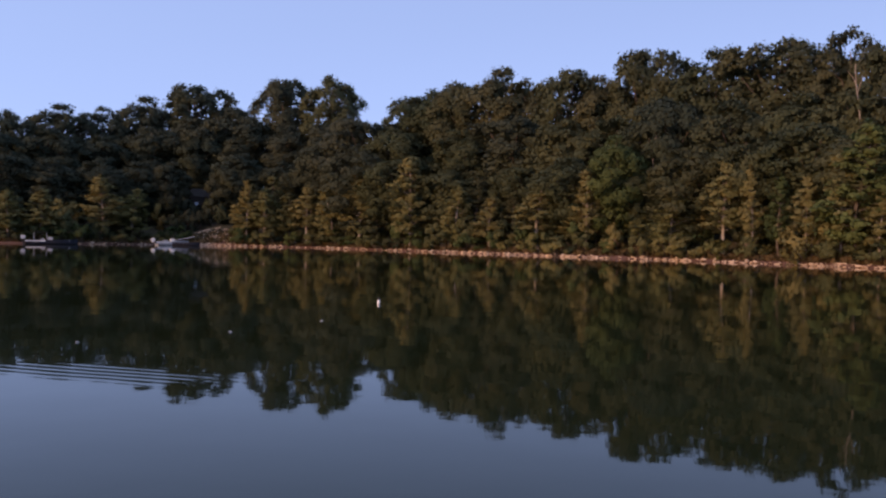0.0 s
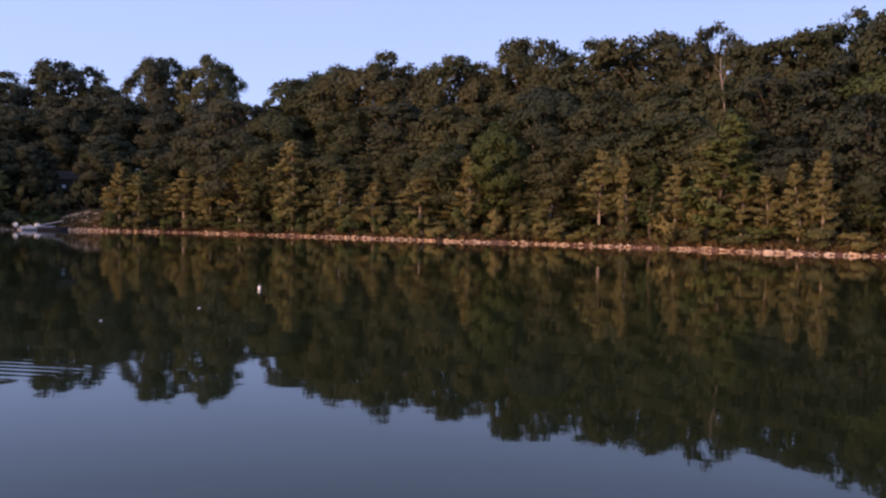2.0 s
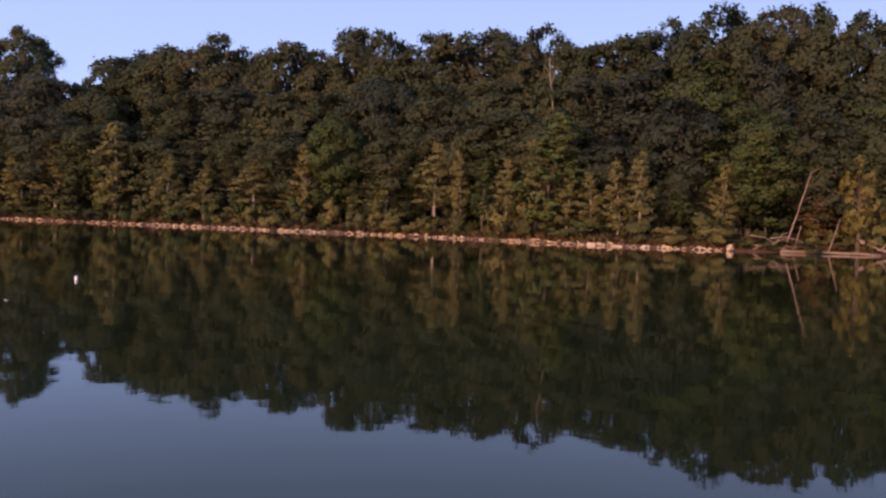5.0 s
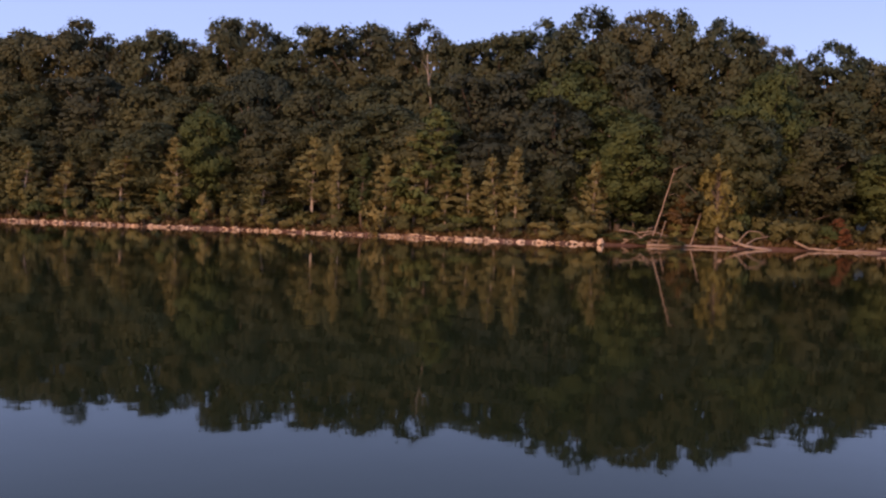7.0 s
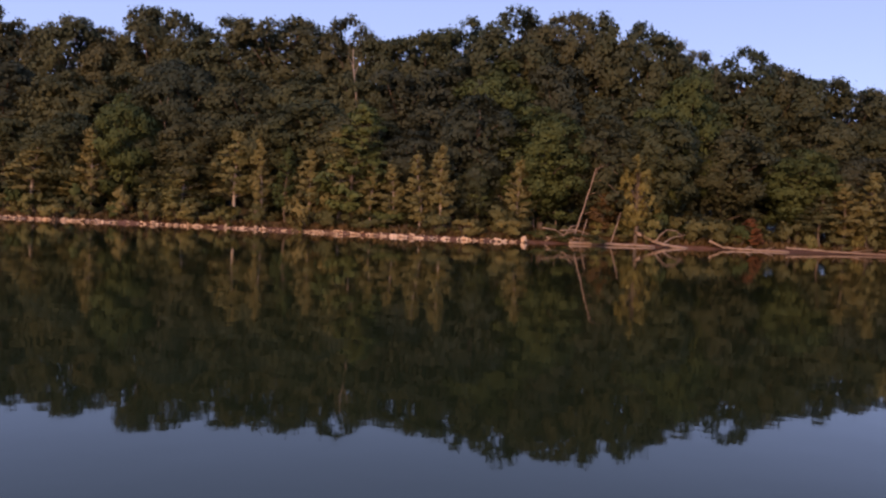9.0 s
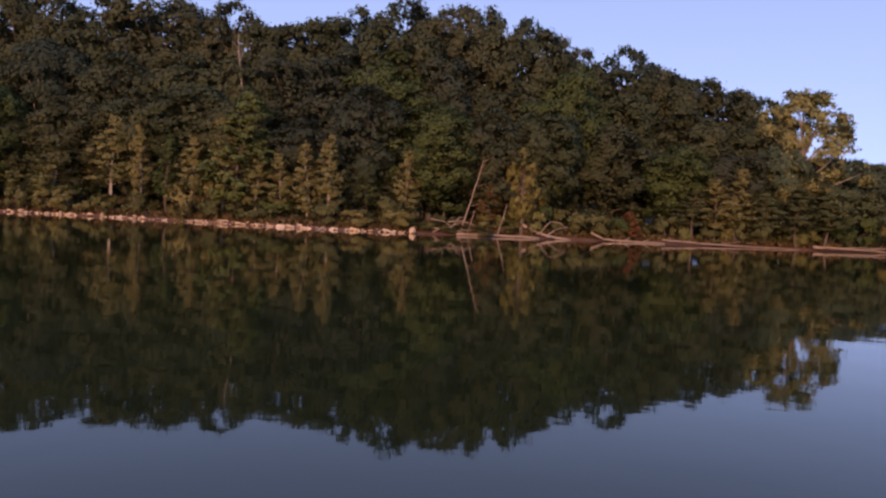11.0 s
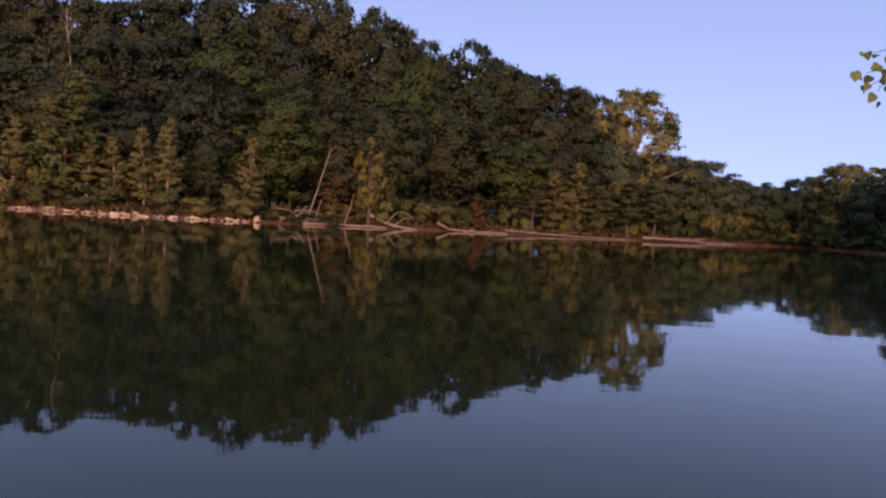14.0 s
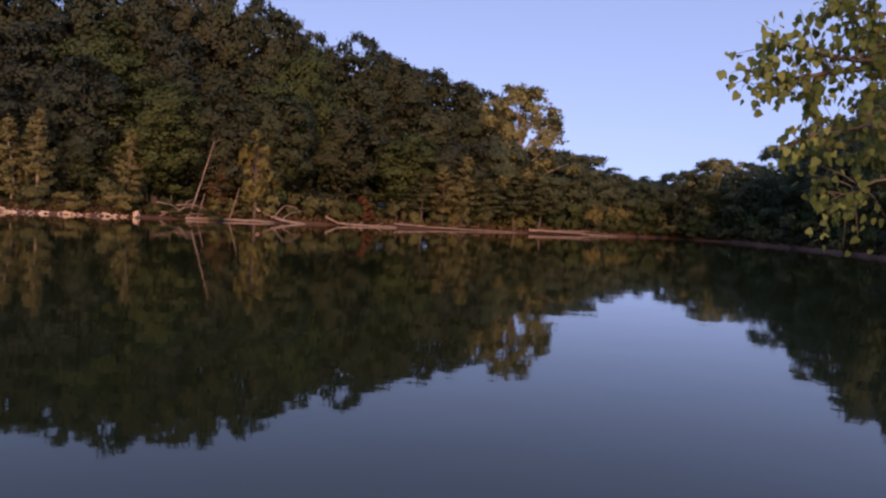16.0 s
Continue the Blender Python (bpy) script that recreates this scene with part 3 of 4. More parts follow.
def stone_mesh(seed, squash=0.45):
    rng = np.random.default_rng(seed)
    P = rng.normal(size=(15, 3))
    P /= np.linalg.norm(P, axis=1, keepdims=True)
    P *= (0.42 + 0.12 * rng.random((15, 1))) * np.array([1.35, 0.8, squash])
    bm = hull([tuple(p) for p in P])
    me = bpy.data.meshes.new("stone")
    bm.to_mesh(me)
    bm.free()
    me.materials.append(STONE)
    return me


STONES = [stone_mesh(40 + i) for i in range(10)]
stone_bank = tagged(new("stone_bank"), "low bank of tumbled pale limestone blocks at the waterline", "stone bank")
rng = np.random.default_rng(11)
spots = []
az = -24.0
while az < 38.0:
    d0 = shore(az)
    rich = 0.5 + 0.5 * noise.noise(Vector((az * 0.45, 7.0, 0.0))) + (0.25 if az > -4 else -0.08)
    for row_ in range(3):
        if rng.random() < (0.9, 0.55, 0.22)[row_] * min(1.0, 0.15 + rich):
            s = (-0.05, 0.40, 0.85)[row_] + rng.normal() * 0.13
            size = (0.26 + 0.36 * rng.random() ** 1.7) * (1.0, 0.95, 0.8)[row_]
            p = at(az + rng.normal() * 0.05, d0 + s)
            p.z = max(p.z, -0.02) + size * 0.14
            spots.append((p, size, az))
    az += math.degrees(0.31 / d0)
singles = [q for q in spots if 18 < q[2] < 38][-300:]
rest = [q for q in spots if q not in singles]


def stone_pose(p, size):
    return Matrix.Translation(p) @ pose(0, 0, 0, rng.normal() * 14, rng.normal() * 14, rng.random() * 360) @ Matrix.Diagonal((size * (0.8 + 0.6 * rng.random()), size, size * (0.8 + 0.4 * rng.random()), 1))


for p, size, _ in singles:
    ob = new("stone", STONES[int(rng.integers(0, 10))])
    ob.matrix_world = stone_pose(p, size)
    ob.parent = stone_bank
for _ in range(420):  # the gravelled landing beside the boats
    a = -16.6 + 3.4 * rng.random()
    rest.append((at(a, shore(a) + 7.0 * rng.random()) + Vector((0, 0, 0.03)), 0.22 + 0.22 * rng.random(), a))
rv, rf = [], []
for p, size, _ in rest:
    me, m_ = STONES[int(rng.integers(0, 10))], stone_pose(p, size)
    o = len(rv)
    rv += [m_ @ v.co for v in me.vertices]
    rf += [tuple(o + i for i in f.vertices) for f in me.polygons]
tagged(link_mesh("stone_rubble", rv, rf, STONE_JOINED, stone_bank), "tumbled pale limestone blocks", kind="stuff")

boulder = new("boulder", stone_mesh(77, 0.95))
boulder.matrix_world = Matrix.Translation(at(38.25, shore(38.25) - 0.1, 0.24)) @ Matrix.Diagonal((0.58, 0.6, 0.66, 1))
tagged(boulder, "pale rounded boulder standing at the water's edge", "boulder")

# ---- grass and weeds on the bank ----
rng = np.random.default_rng(21)
n_ = 26000
A = -30 + 118 * rng.random(n_)
P = np.empty((n_, 3))
for i, a in enumerate(A):
    P[i] = at(a, shore(a) + 0.75 + 4.5 * rng.random() ** 1.4)
tall = 0.25 + 0.5 * rng.random(n_)
P[:, 2] += tall * 0.35
N = rng.normal(size=(n_, 3)) * np.array([1, 1, 0.35])
grass_data = leaf_mesh("grass", P, N, N * 0.5 + np.array([0, 0, 0.6]), tall, rng, 0.45)
grass_data.materials[0] = WEED
tagged(new("grass", grass_data), "rough grass and weeds along the bank", "grass", kind="stuff")

# ---- fallen timber along the eastern shore ----
def limb(name, pts, r0, r1, material, parent=None, label="", seg=8, seed=1):
    """A crooked tapered limb through pts."""
    rng = np.random.default_rng(seed)
    fine = []
    for a, b in zip(pts, pts[1:]):
        for k in range(5):
            fine.append(Vector(a).lerp(Vector(b), k / 5) + Vector(rng.normal(size=3)) * r0 * 0.12)
    fine.append(Vector(pts[-1]))
    rad = [(r0 + (r1 - r0) * i / (len(fine) - 1)) * (0.88 + 0.24 * rng.random()) for i in range(len(fine))]
    v, f = [], []
    tube(v, f, fine, rad, seg)
    f.append(tuple(reversed(range(seg))))
    return link_mesh(name, v, f, material, parent, label, smooth=True)


def fallen(name, pts, r0, r1, label, twigs=(), category="log", seed=1):
    thing = tagged(new(name), label, category)
    limb("trunk", pts, r0, r1, DRIFT, thing, seed=seed)
    for i, tw in enumerate(twigs):
        limb("branch", tw, r0 * 0.5, 0.02, DRIFT, thing, seg=6, seed=seed + i + 1)
    return thing


def S(az, off, z):
    return at(az, shore(az) + off, z)


fallen("driftwood_log", [S(41.2, -0.1, 0.1), S(43.5, -0.15, 0.14), S(46.9, -0.3, 0.05)], 0.13, 0.09, "long weathered log lying along the waterline", seed=3)
fallen("fallen_tree", [S(45.6, 0.8, 1.25), S(46.6, 0.2, 0.6), S(47.4, -0.3, 0.25), S(49.0, -0.6, 0.0)], 0.16, 0.12, "bare fallen tree sloping down into the lake",
       [[S(46.9, -0.2, 0.4), S(47.2, -0.1, 1.0), S(47.6, 0.1, 1.55), S(48.2, 0.2, 1.5), S(48.7, 0.2, 1.0)], [S(47.4, -0.3, 0.3), S(48.0, 0.4, 0.9), S(48.9, 0.9, 1.15)]], seed=8)
fallen("driftwood_log", [S(50.3, 0.3, 0.75), S(51.2, -0.2, 0.2), S(52.2, -0.4, 0.1), S(55.2, -0.5, 0.06)], 0.12, 0.07, "broken grey log half sunk beside the shore",
       [[S(52.6, -0.4, 0.15), S(52.9, -0.3, 0.45)], [S(53.8, -0.4, 0.15), S(54.3, -0.1, 0.4)]], seed=13)
fallen("driftwood_log", [S(55.0, -0.3, 0.4), S(57.4, -0.3, 0.22), S(60.0, -0.4, 0.12), S(63.4, -0.5, 0.04)], 0.085, 0.05, "long thin driftwood pole on the water's edge",
       [[S(58.6, -0.3, 0.2), S(59.7, 0.2, 0.5), S(61.0, 0.4, 0.4)]], seed=19)
fallen("driftwood_log", [S(64.2, -0.2, 0.35), S(66.0, -0.5, 0.3), S(68.0, -1.5, 0.15), S(70.2, -2.5, 0.03)], 0.15, 0.06, "pale stripped log reaching into the cove",
       [[S(65.4, -0.4, 0.3), S(67.2, 0.2, 0.5), S(69.0, 0.3, 0.4)], [S(66.4, -0.6, 0.25), S(68.2, -0.6, 0.45), S(69.6, -0.8, 0.3)]], seed=23)
# rotting wood and roots about the dead tree
for i, (a0, z0, a1, z1) in enumerate(((39.4, 1.3, 41.2, 0.5), (39.7, 0.5, 41.9, 0.15), (40.3, 0.25, 42.0, 1.2), (40.6, 1.1, 42.6, 0.9), (39.6, 0.15, 41.0, 0.6), (41.0, 0.9, 41.7, 1.6), (40.9, 0.05, 42.4, 0.45))):
    fallen("dead_branch", [S(a0, 0.2 + 0.1 * i, z0), S((a0 + a1) / 2, 0.1, (z0 + z1) / 2 + 0.25), S(a1, 0.3, z1)], 0.058, 0.02, "bare dead branch tangled on the shore", category="branch", seed=30 + i)

dead = tagged(new("dead_tree"), "bare leaning dead tree with stripped pale trunk", "dead tree")
limb("trunk", [S(41.45, 0.9, 0.1), S(41.95, 0.9, 2.3), S(42.45, 0.9, 4.6), S(42.85, 0.9, 6.6)], 0.078, 0.035, DRIFT, dead, seed=51)
limb("trunk", [S(41.95, 0.8, 0.1), S(42.2, 0.8, 1.2), S(42.4, 0.8, 2.2)], 0.055, 0.03, DRIFT, dead, seed=52)
for i, (z, a, zz, bow) in enumerate(((6.5, 44.3, 6.1, 0.55), (5.4, 44.5, 4.3, 0.6), (4.3, 43.7, 3.6, 0.5), (2.6, 43.5, 2.5, 0.3), (5.9, 43.2, 6.9, 0.1))):
    a0 = 41.75 + 1.15 * z / 6.6
    limb("branch", [S(a0, 0.9, z), S(a0 * 0.6 + a * 0.4, 0.6, z * 0.6 + zz * 0.4 + bow), S(a, 0.3, zz)], 0.024, 0.008, DRIFT, dead, seg=5, seed=60 + i)
stump = tagged(new("dead_tree"), "slim bare leaning dead stem", "dead tree")
limb("trunk", [S(44.0, 0.5, 0.05), S(44.3, 0.5, 1.4), S(44.6, 0.5, 2.9)], 0.058, 0.03, DRIFT, stump, seed=71)
tree_to("sycamore", "sycamore_tree", 43.5, 2.2, 2.6, 2.6, RUST_DULL, BARK, "small tree with brown withered leaves")
# a bare snag and pale limbs standing out of the wood
snag = tagged(new("dead_tree"), "tall pale bare trunk standing among oaks", "dead tree")
dz = shore(26.4) + 10.5
limb("trunk", [at(26.5, dz), at(26.45, dz, 10.0), at(26.35, dz, 13.6), at(26.1, dz, 16.2), at(26.05, dz, 18.0)], 0.085, 0.04, BARK_GREY, snag, seed=81)
for i, (a, z0, z1) in enumerate(((25.6, 15.8, 17.4), (26.6, 15.4, 17.0))):
    limb("branch", [at(26.2, dz, z0), at((a + 26.2) / 2, dz, (z0 + z1) / 2 + 0.3), at(a, dz, z1)], 0.04, 0.015, BARK_GREY, snag, seg=6, seed=82 + i)

for k, (az, off, z0, z1, side) in enumerate(((38.8, 5.5, 7.2, 9.6, -0.5), (40.3, 5.5, 8.0, 9.8, 0.6), (14.0, 9.0, 10.5, 13.4, 0.3), (36.3, 5.5, 0.9, 4.4, 0.15))):
    bare = tagged(new("dead_tree"), "slim pale bare stem showing between leafy oaks", "dead tree")
    d_ = shore(az) + off
    limb("trunk", [at(az, d_), at(az, d_, z0), at(az + side * 0.6, d_, z1)], 0.10, 0.05, BARK_GREY, bare, seed=200 + k)
    limb("branch", [at(az, d_, z0 - 0.2), at(az - side * 0.5, d_, (z0 + z1) / 2), at(az - side * 1.1, d_, z1 - 0.4)], 0.06, 0.025, BARK_GREY, bare, seg=6, seed=210 + k)

# ---- the buoy and flecks on the water ----
def lathe(profile, seg=16):
    v, f = [], []
    for r, z in profile:
        for k in range(seg):
            a = 2 * math.pi * k / seg
            v.append((r * math.cos(a), r * math.sin(a), z))
    for i in range(len(profile) - 1):
        for k in range(seg):
            f.append((i * seg + k, i * seg + (k + 1) % seg, (i + 1) * seg + (k + 1) % seg, (i + 1) * seg + k))
    f.append(tuple(reversed(range(seg))))
    f.append(tuple((len(profile) - 1) * seg + k for k in range(seg)))
    return v, f


buoy = tagged(new("marker_buoy"), "small slim white marker buoy with a dark cap afloat", "buoy")
buoy.matrix_world = Matrix.Translation(at(-4.35, 20.5, 0.0)) @ pose(0, 0, 0, 2, 3, 0) @ Matrix.Diagonal((0.8, 0.8, 0.8, 1))
link_mesh("float", *lathe([(0.028, -0.12), (0.042, -0.08), (0.044, 0.0), (0.044, 0.045), (0.034, 0.058), (0.044, 0.072), (0.042, 0.10), (0.03, 0.108)]), WHITE, buoy, smooth=True)
link_mesh("cap", *lathe([(0.03, 0.109), (0.034, 0.125), (0.030, 0.165), (0.012, 0.18)]), DARK, buoy, "dark cap", smooth=True)
for a, d, r in ((-14.2, 14.2, 0.034), (-23.6, 13.2, 0.03), (-8.2, 16.0, 0.03)):
    v, f = lathe([(r, 0.004), (r * 0.9, 0.012), (r * 0.3, 0.02)], 9)
    fleck = link_mesh("floating_leaf", [(x * (1 + 0.3 * math.sin(3 * y / r)), y * 0.7, z) for x, y, z in v], f, GREY)
    fleck.matrix_world = Matrix.Translation(at(a, d, 0.0)) @ pose(0, 0, 0, 0, 0, a * 20)
    tagged(fleck, "pale curled leaf floating on the lake", "leaf", "floating leaves")

# ---- boats drawn up on the western shore ----
def boat_hull(length, beam, depth, sheer=0.15, n=14):
    """An open hull along x, bow at +x, floating with its keel a little under z = 0."""
    v, f = [], []
    for i in range(n + 1):
        u = i / n
        w = beam / 2 * (1 - max(0, (u - 0.5) / 0.5) ** 2.2)
        top = depth * (0.72 + sheer * u * u)
        keel = -0.16 + 0.5 * max(0, u - 0.75) ** 1.2
        for x, z in ((w, top), (w * 0.93, 0.12), (w * 0.55, keel), (0.0, keel - 0.05), (-w * 0.55, keel), (-w * 0.93, 0.12), (-w, top), (-w * 0.86, top - 0.02), (-w * 0.8, 0.2), (w * 0.8, 0.2), (w * 0.86, top - 0.02)):
            v.append((u * length - length / 2, x, z))
    m_ = 11
    for i in range(n):
        for k in range(m_):
            f.append((i * m_ + k, i * m_ + (k + 1) % m_, (i + 1) * m_ + (k + 1) % m_, (i + 1) * m_ + k))
    f.append(tuple(range(m_)))
    return v, f


def box(x0, x1, y0, y1, z0, z1, bevel=0.03):
    bm = bmesh.new()
    bmesh.ops.create_cube(bm, size=1)
    for p in bm.verts:
        p.co = Vector(((x0 + x1) / 2 + p.co.x * (x1 - x0), (y0 + y1) / 2 + p.co.y * (y1 - y0), (z0 + z1) / 2 + p.co.z * (z1 - z0)))
    bmesh.ops.bevel(bm, geom=bm.edges[:], offset=bevel, segments=2, affect="EDGES")
    v, f = [tuple(p.co) for p in bm.verts], [tuple(q.index for q in g.verts) for g in bm.faces]
    bm.free()
    return v, f


def motor(boat, x, material, tilt=0):
    m_ = pose(x, 0, 0.55, 0, tilt, 0)
    for name, shape_, mt in (("motor_cowl", box(-0.48, 0.08, -0.19, 0.19, 0.10, 0.60, 0.06), material), ("motor_leg", box(-0.16, 0.0, -0.07, 0.07, -0.6, 0.14, 0.03), DARK), ("propeller", box(-0.3, -0.16, -0.14, 0.14, -0.56, -0.44, 0.05), DARK)):
        v, f = shape_
        link_mesh(name, [m_ @ Vector(p) for p in v], f, mt, boat)


def motor_boat(place, heading, length, hull_mat, deck_mat, motor_mat, label, screen=True, tilt=0):
    boat = tagged(new("motor_boat"), label, "boat")
    v, f = boat_hull(length, 1.9, 0.75)
    link_mesh("hull", v, f, hull_mat, boat, smooth=False)
    v, f = box(length * 0.08, length * 0.34, -0.6, 0.6, 0.4, 0.56, 0.05)
    link_mesh("foredeck", v, f, deck_mat, boat)
    v, f = box(-0.5, 0.1, -0.75, -0.15, 0.2, 0.92, 0.06)
    link_mesh("console", v, f, deck_mat, boat)
    for y in (-0.45, 0.4):
        v, f = box(-1.3, -0.85, y - 0.24, y + 0.24, 0.2, 0.72, 0.07)
        link_mesh("seat", v, f, GREY, boat)
    if screen:
        v, f = box(0.0, 0.05, -0.8, 0.8, 0.85, 1.5, 0.02)
        link_mesh("windscreen", [(x + (z - 0.85) * -0.5, y, z) for x, y, z in v], f, GLASS, boat)
    for y in (-0.97, 0.97):
        v, f = box(-length * 0.5, -length * 0.12, y - 0.015, y + 0.015, 0.36, 0.47, 0.006)
        link_mesh("side_stripe", v, f, WHITE, boat, "white painted stripe")
    motor(boat, -length / 2 - 0.12, motor_mat, tilt)
    boat.matrix_world = Matrix.Translation(place) @ pose(0, 0, 0, 0, 0, heading)
    return boat


b1 = at(-25.1, shore(-25.1) - 3.2, 0.0)
motor_boat(b1, 22, 6.2, NAVY, GREY, GREY, "dark blue open motor boat moored with a grey outboard")
canopy = tagged(new("boat_canopy"), "low dark folded canopy over the moored boat", "canopy")
v, f = box(-0.9, 0.9, -0.8, 0.8, 1.5, 1.58, 0.035)
link_mesh("cover", v, f, DARK, canopy)
for x in (-0.75, 0.75):
    for y in (-0.7, 0.7):
        v, f = box(x - 0.02, x + 0.02, y - 0.02, y + 0.02, 0.5, 1.5, 0.008)
        link_mesh("pole", v, f, GREY, canopy)
canopy.matrix_world = Matrix.Translation(b1) @ pose(0, 0, 0, 0, 0, 22) @ pose(-1.4, 0, 0)
b2 = at(-17.95, shore(-17.95) - 3.0, 0.0)
motor_boat(b2, 34, 4.6, GREY, WHITE, WHITE, "light grey motor boat with a white outboard by the landing", tilt=-35)
skiff = tagged(new("rowing_boat"), "dark green rowing boat moored beside the landing", "boat")
v, f = boat_hull(3.7, 1.25, 0.6)
link_mesh("hull", v, f, NAVY, skiff)
for x in (-0.9, 0.2):
    v, f = box(x - 0.13, x + 0.13, -0.5, 0.5, 0.3, 0.34, 0.01)
    link_mesh("thwart", v, f, GREY, skiff)
skiff.matrix_world = Matrix.Translation(at(-17.1, shore(-17.1) - 4.4, 0.0)) @ pose(0, 0, 0, 0, 0, 8)
ramp_ = tagged(new("gangway"), "grey gangway sloping from the bank down to the boats", "gangway")
v, f = box(-1.7, 1.7, -0.4, 0.4, -0.05, 0.05, 0.02)
link_mesh("deck", v, f, NAVY, ramp_)
for y in (-0.38, 0.38):
    v, f = box(-1.7, 1.7, y - 0.03, y + 0.03, 0.05, 0.14, 0.01)
    link_mesh("side_rail", v, f, GREY, ramp_)
ramp_.matrix_world = Matrix.Translation(at(-17.3, shore(-17.3) - 1.4, 0.85)) @ pose(0, 0, 0, 0, -13, 20)

# ---- a cabin among the trees above the landing ----
cabin = tagged(new("cabin"), "dark timber cabin with pale windows among the trees", "cabin")
v, f = box(-2.6, 2.6, -2.2, 2.2, -0.5, 4.2, 0.04)
link_mesh("wall", v, f, TIMBER, cabin)
link_mesh("roof", [(-2.9, -2.5, 4.15), (2.9, -2.5, 4.15), (2.9, 2.5, 4.15), (-2.9, 2.5, 4.15), (-2.9, 0, 5.6), (2.9, 0, 5.6)], [(0, 1, 5, 4), (2, 3, 4, 5), (0, 4, 3), (1, 2, 5), (0, 3, 2, 1)], TIMBER, cabin)
for x in (-1.0, 0.5):
    v, f = box(x - 0.28, x + 0.28, -2.26, -2.2, 2.6, 3.3, 0.015)
    w = link_mesh("window", v, f, GREY, cabin, "pale window")
    v, f = box(x - 0.22, x + 0.22, -2.28, -2.265, 2.66, 3.24, 0.005)
    link_mesh("pane", v, f, PANE, w)
# growth round the cabin, its shade put into the dark leaf colour
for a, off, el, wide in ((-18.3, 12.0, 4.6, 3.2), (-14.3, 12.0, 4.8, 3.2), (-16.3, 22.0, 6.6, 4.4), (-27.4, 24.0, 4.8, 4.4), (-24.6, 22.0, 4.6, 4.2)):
    tree_to("oak", "oak_tree", a, off, el, wide, OAK_DARK, BARK, "leafy tree above the landing, shade in its dark leaf colour", "trees of the wood")
for a, off, h in ((-17.0, 8.5, 3.4), (-16.2, 8.0, 3.0), (-15.3, 8.8, 3.3), (-15.2, 10.0, 5.2), (-17.1, 10.0, 5.0), (-16.6, 10.5, 3.8), (-15.8, 10.5, 3.6)):
    plant("shrub", "shrub", at(a, shore(a) + off), h, 3.6, OAK_DARK, BARK, "leafy shrub of the undergrowth behind the bank", "shrub", "undergrowth")
cabin.matrix_world = Matrix.Translation(at(-16.1, shore(-16.1) + 15, 3.6)) @ pose(0, 0, 0, 0, 0, 16)

# ---- the cottonwood bough that hangs in from the near shore ----
def near(az, el, d):
    return at(az, d, EYE + d * math.tan(radians(el))) + Vector((0.17, -0.095, 0))


cottonwood = tagged(new("cottonwood_tree"), "cottonwood on the near shore with yellowing heart-shaped leaves", "tree")
foot = at(104, 8.2)
limb("trunk", [foot + Vector((0, 0, -0.3)), at(103.5, 8.1, 1.6), at(103, 8.0, 3.4), at(102, 8.0, 5.5)], 0.2, 0.12, BARK, cottonwood, seed=90)
# each bough: bearings, elevations and distances it passes through, from the trunk to its tip
OUTER_BOUGHS = [
    ((102.5, 8, 8.0), (94, 9.5, 7.4), (86, 10.2, 6.9), (81.5, 9.8, 6.6), (79.7, 9.5, 6.5), (78.0, 10.1, 6.4)),
    ((94, 9.6, 7.4), (88, 10.2, 7.0), (84, 10.6, 6.7), (80.8, 11.3, 6.5), (78.7, 12.0, 6.4)),
    ((102.3, 11, 8.0), (95, 12.5, 7.5), (88, 13.0, 7.0), (84, 13.4, 6.8), (82.2, 14.4, 6.6)),
    ((102.4, 6, 8.0), (95, 6.6, 7.4), (88.5, 6.8, 6.9), (84.6, 6.6, 6.7), (82.0, 6.2, 6.5), (80.1, 5.3, 6.4)),
    ((102.4, 4, 8.0), (95, 4.6, 7.4), (89, 4.0, 7.0), (85.4, 3.4, 6.8), (82.9, 1.6, 6.7)),
    ((102.2, 14, 8.0), (95, 16, 7.5), (89, 16.0, 7.2), (86, 16, 6.9), (83.8, 15.8, 6.8)),
]
INNER_BOUGHS = [
    ((102.4, 7, 8.0), (96, 8.2, 8.0), (90.5, 8.4, 7.8), (86.5, 8.0, 7.6), (84, 7.2, 7.5)),
    ((102.4, 5, 8.2), (96, 6.2, 8.2), (90.5, 6.0, 8.0), (86.5, 5.4, 7.9), (84.5, 4.4, 7.8)),
    ((102.4, 6, 8.6), (97, 7.4, 8.6), (92, 7.4, 8.5), (88.0, 7.0, 8.4), (85.5, 6.4, 8.3)),
    ((102.4, 8, 8.6), (97, 9.0, 8.7), (92, 9.2, 8.6), (88.0, 9.3, 8.5), (85.0, 9.0, 8.4)),
    ((102.4, 9, 8.2), (95, 11.2, 7.9), (90, 11.6, 7.7), (86.0, 11.9, 7.5), (83.4, 11.6, 7.4)),
]
rng = np.random.default_rng(33)
leaf_spots = []
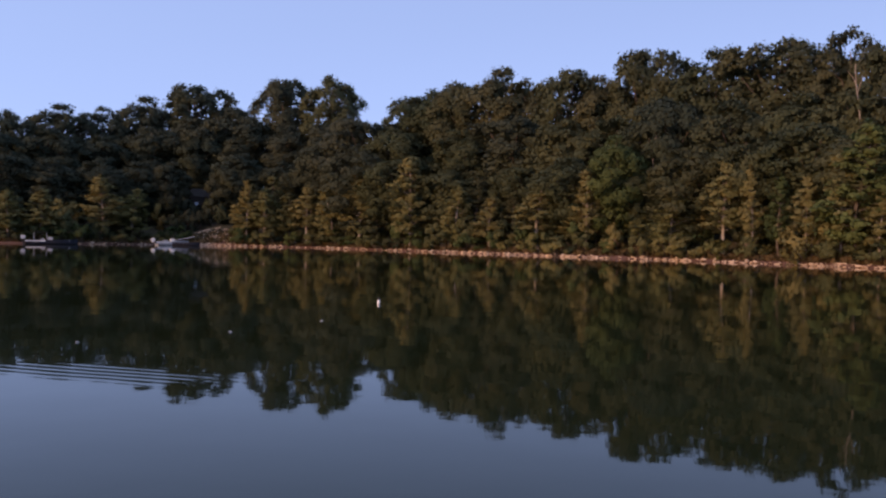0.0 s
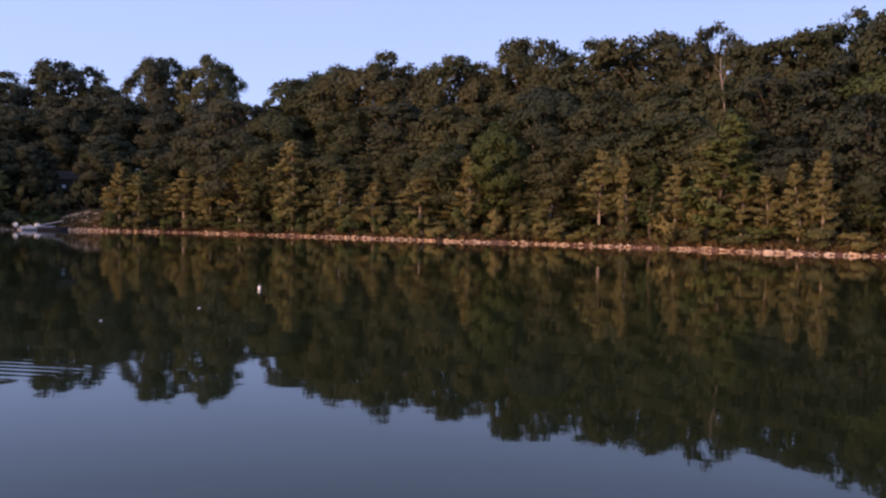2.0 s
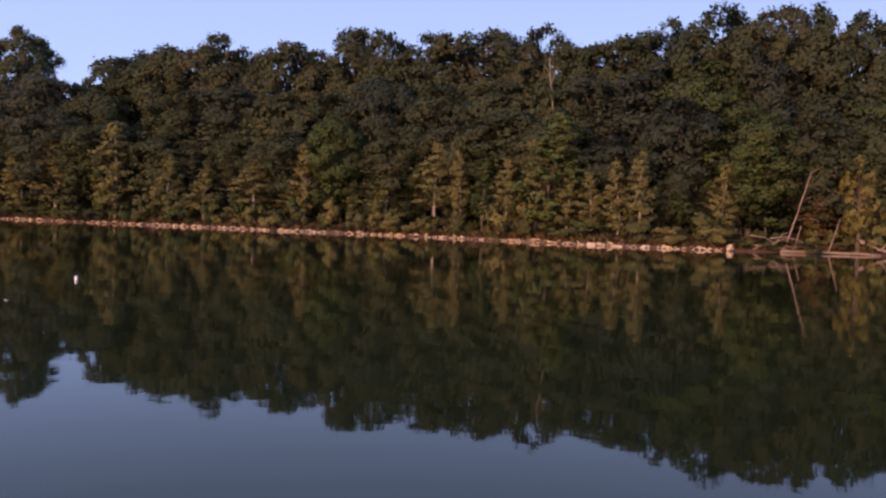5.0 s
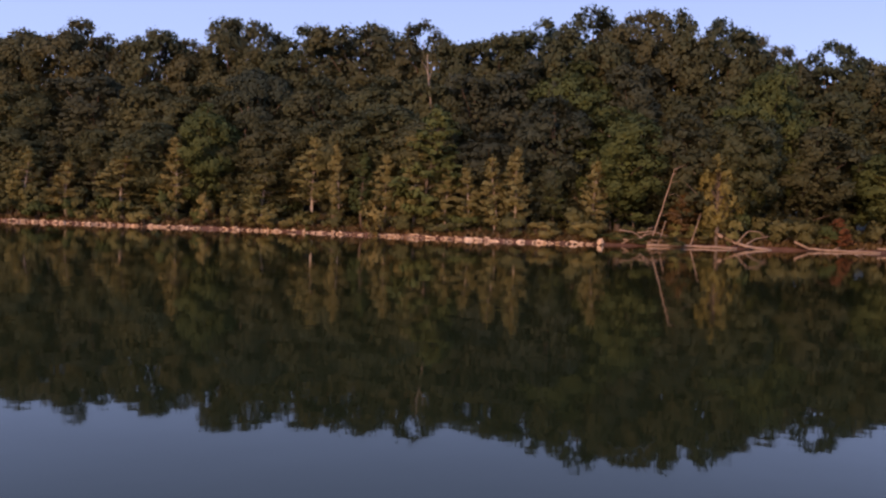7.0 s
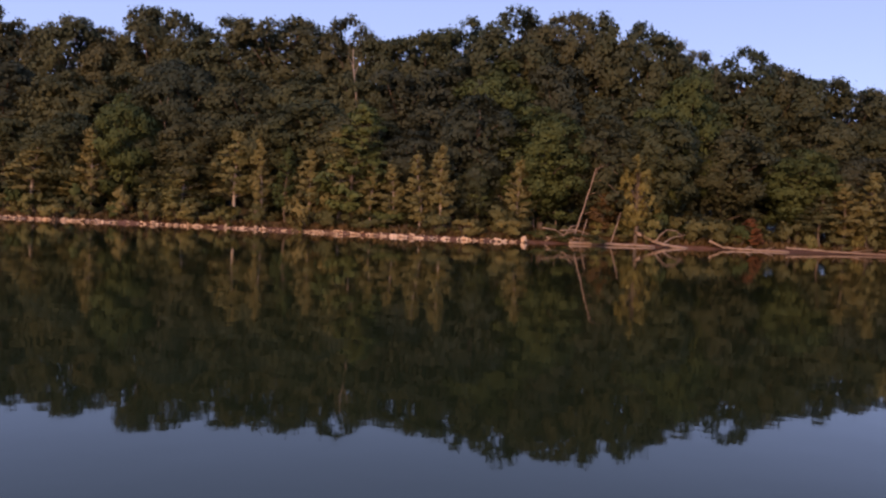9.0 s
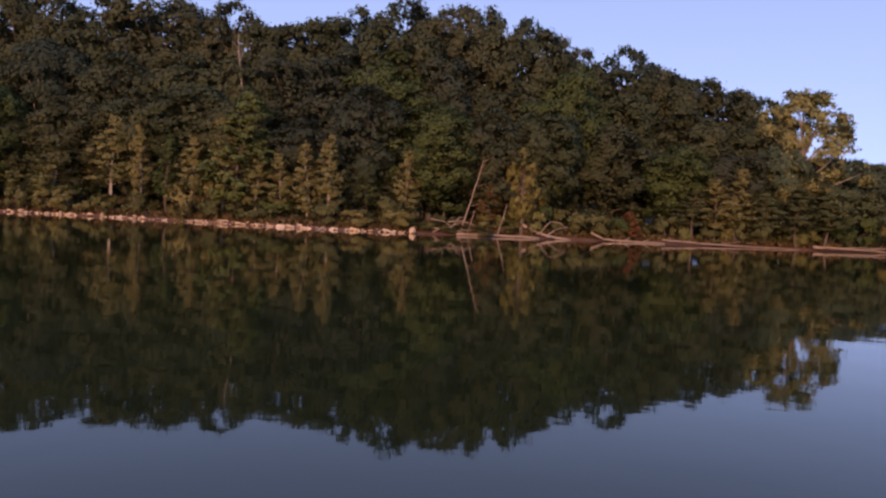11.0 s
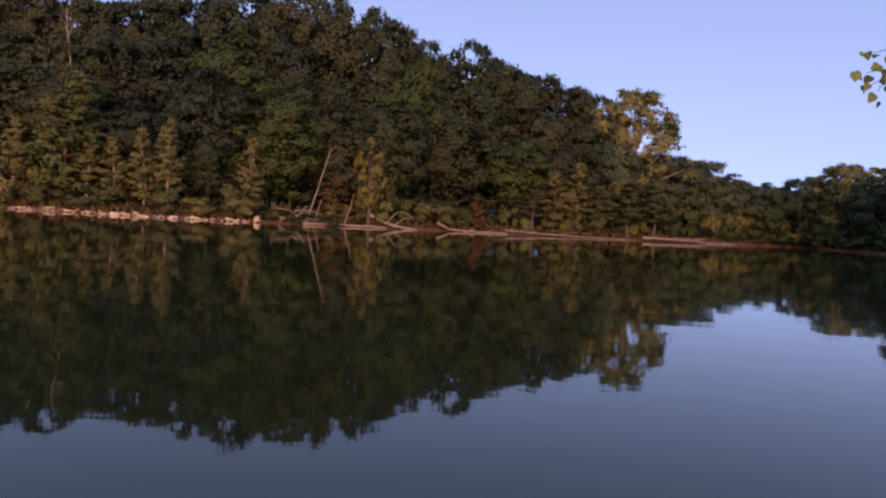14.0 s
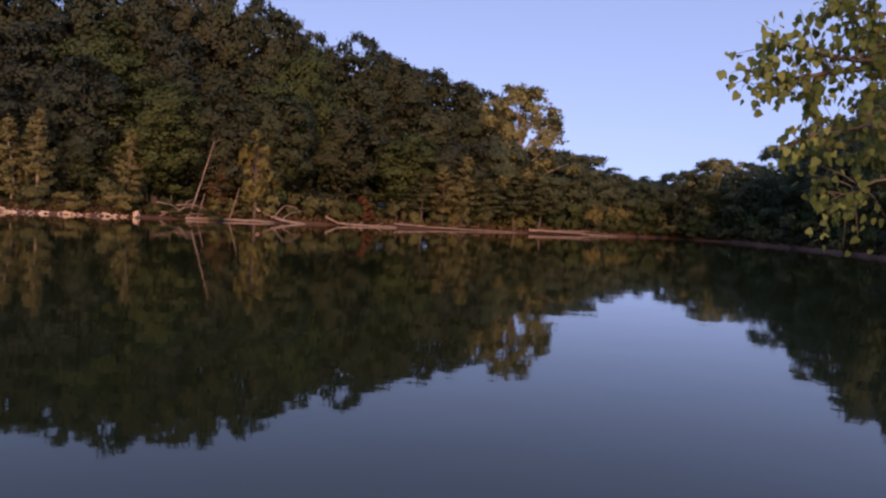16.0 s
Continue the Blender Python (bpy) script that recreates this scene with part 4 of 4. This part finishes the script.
for i, b_ in enumerate(OUTER_BOUGHS + INNER_BOUGHS):
    pts = [near(*q) for q in b_]
    limb("bough", pts, 0.032, 0.004, BARK, cottonwood, seg=6, seed=91 + i)
    tv, tf = [], []
    twigs, reach = (16, 0.22) if i == 4 else (42, 0.70) if i < 6 else (42, 0.72)
    for j in range(twigs):
        u = 1 - (j + rng.random()) / twigs * reach
        k = min(int(u * (len(pts) - 1)), len(pts) - 2)
        p = pts[k].lerp(pts[k + 1], u * (len(pts) - 1) - k)
        go = Vector((rng.normal(), rng.normal(), rng.normal() * 0.8 - 0.15)).normalized()
        far_ = (0.16 + 0.26 * rng.random()) * (0.6 if u > 0.9 else 1.0)
        q = p + go * far_
        tube(tv, tf, [p, p.lerp(q, 0.5) + Vector((0, 0, 0.02)), q], [0.006, 0.004, 0.002], 4)
        for _ in range(5 + int(rng.integers(0, 4))):
            w = p.lerp(q, 0.3 + 0.75 * rng.random()) + Vector(rng.normal(size=3)) * 0.055
            leaf_spots.append((w, u, b_[-1][0] + (1 - u) * 24))
    link_mesh("twig", tv, tf, BARK, cottonwood)


def heart_leaf(seed):
    """A cottonwood leaf hanging from its stalk at the origin: broad shoulders, a drawn-out tip, folded on its midrib."""
    rng = np.random.default_rng(seed)
    out = [(0.0, 0.0), (0.30, 0.05), (0.47, -0.16), (0.44, -0.42), (0.24, -0.72), (0.0, -1.0)]
    v = [(0, 0, 0), (0, 0, -0.5), (0, 0, -1.0)]
    f = []
    for side in (1, -1):
        o = len(v)
        v += [(side * x * (0.95 + 0.1 * rng.random()), 0.16 * x * x * 2 + 0.05 * math.sin(z * 4 + seed), z) for x, z in out[1:-1]]
        ring = [0, o, o + 1, o + 2, o + 3, 2]
        for a, b in zip(ring, ring[1:]):
            f.append((1, a, b) if side > 0 else (1, b, a))
    v.append((0.012, 0, 0.35))
    v.append((-0.012, 0, 0.35))
    f.append((0, len(v) - 2, len(v) - 1))
    me = bpy.data.meshes.new("leaf")
    me.from_pydata(v, [], f)
    me.materials.append(NEAR)
    return me


LEAVES = [heart_leaf(i) for i in range(5)]
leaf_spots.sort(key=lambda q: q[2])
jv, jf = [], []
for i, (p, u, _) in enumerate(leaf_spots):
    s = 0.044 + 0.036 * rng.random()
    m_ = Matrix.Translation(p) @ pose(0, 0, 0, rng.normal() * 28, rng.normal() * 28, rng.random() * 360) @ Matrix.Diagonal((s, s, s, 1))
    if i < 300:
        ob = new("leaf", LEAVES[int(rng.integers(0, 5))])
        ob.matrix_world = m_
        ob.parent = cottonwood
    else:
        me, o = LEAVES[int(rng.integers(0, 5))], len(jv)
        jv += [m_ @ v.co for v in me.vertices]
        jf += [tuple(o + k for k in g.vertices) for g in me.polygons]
tagged(link_mesh("foliage", jv, jf, NEAR_SHADED, cottonwood), "heart-shaped green leaves, shade in their darker colour", kind="stuff")
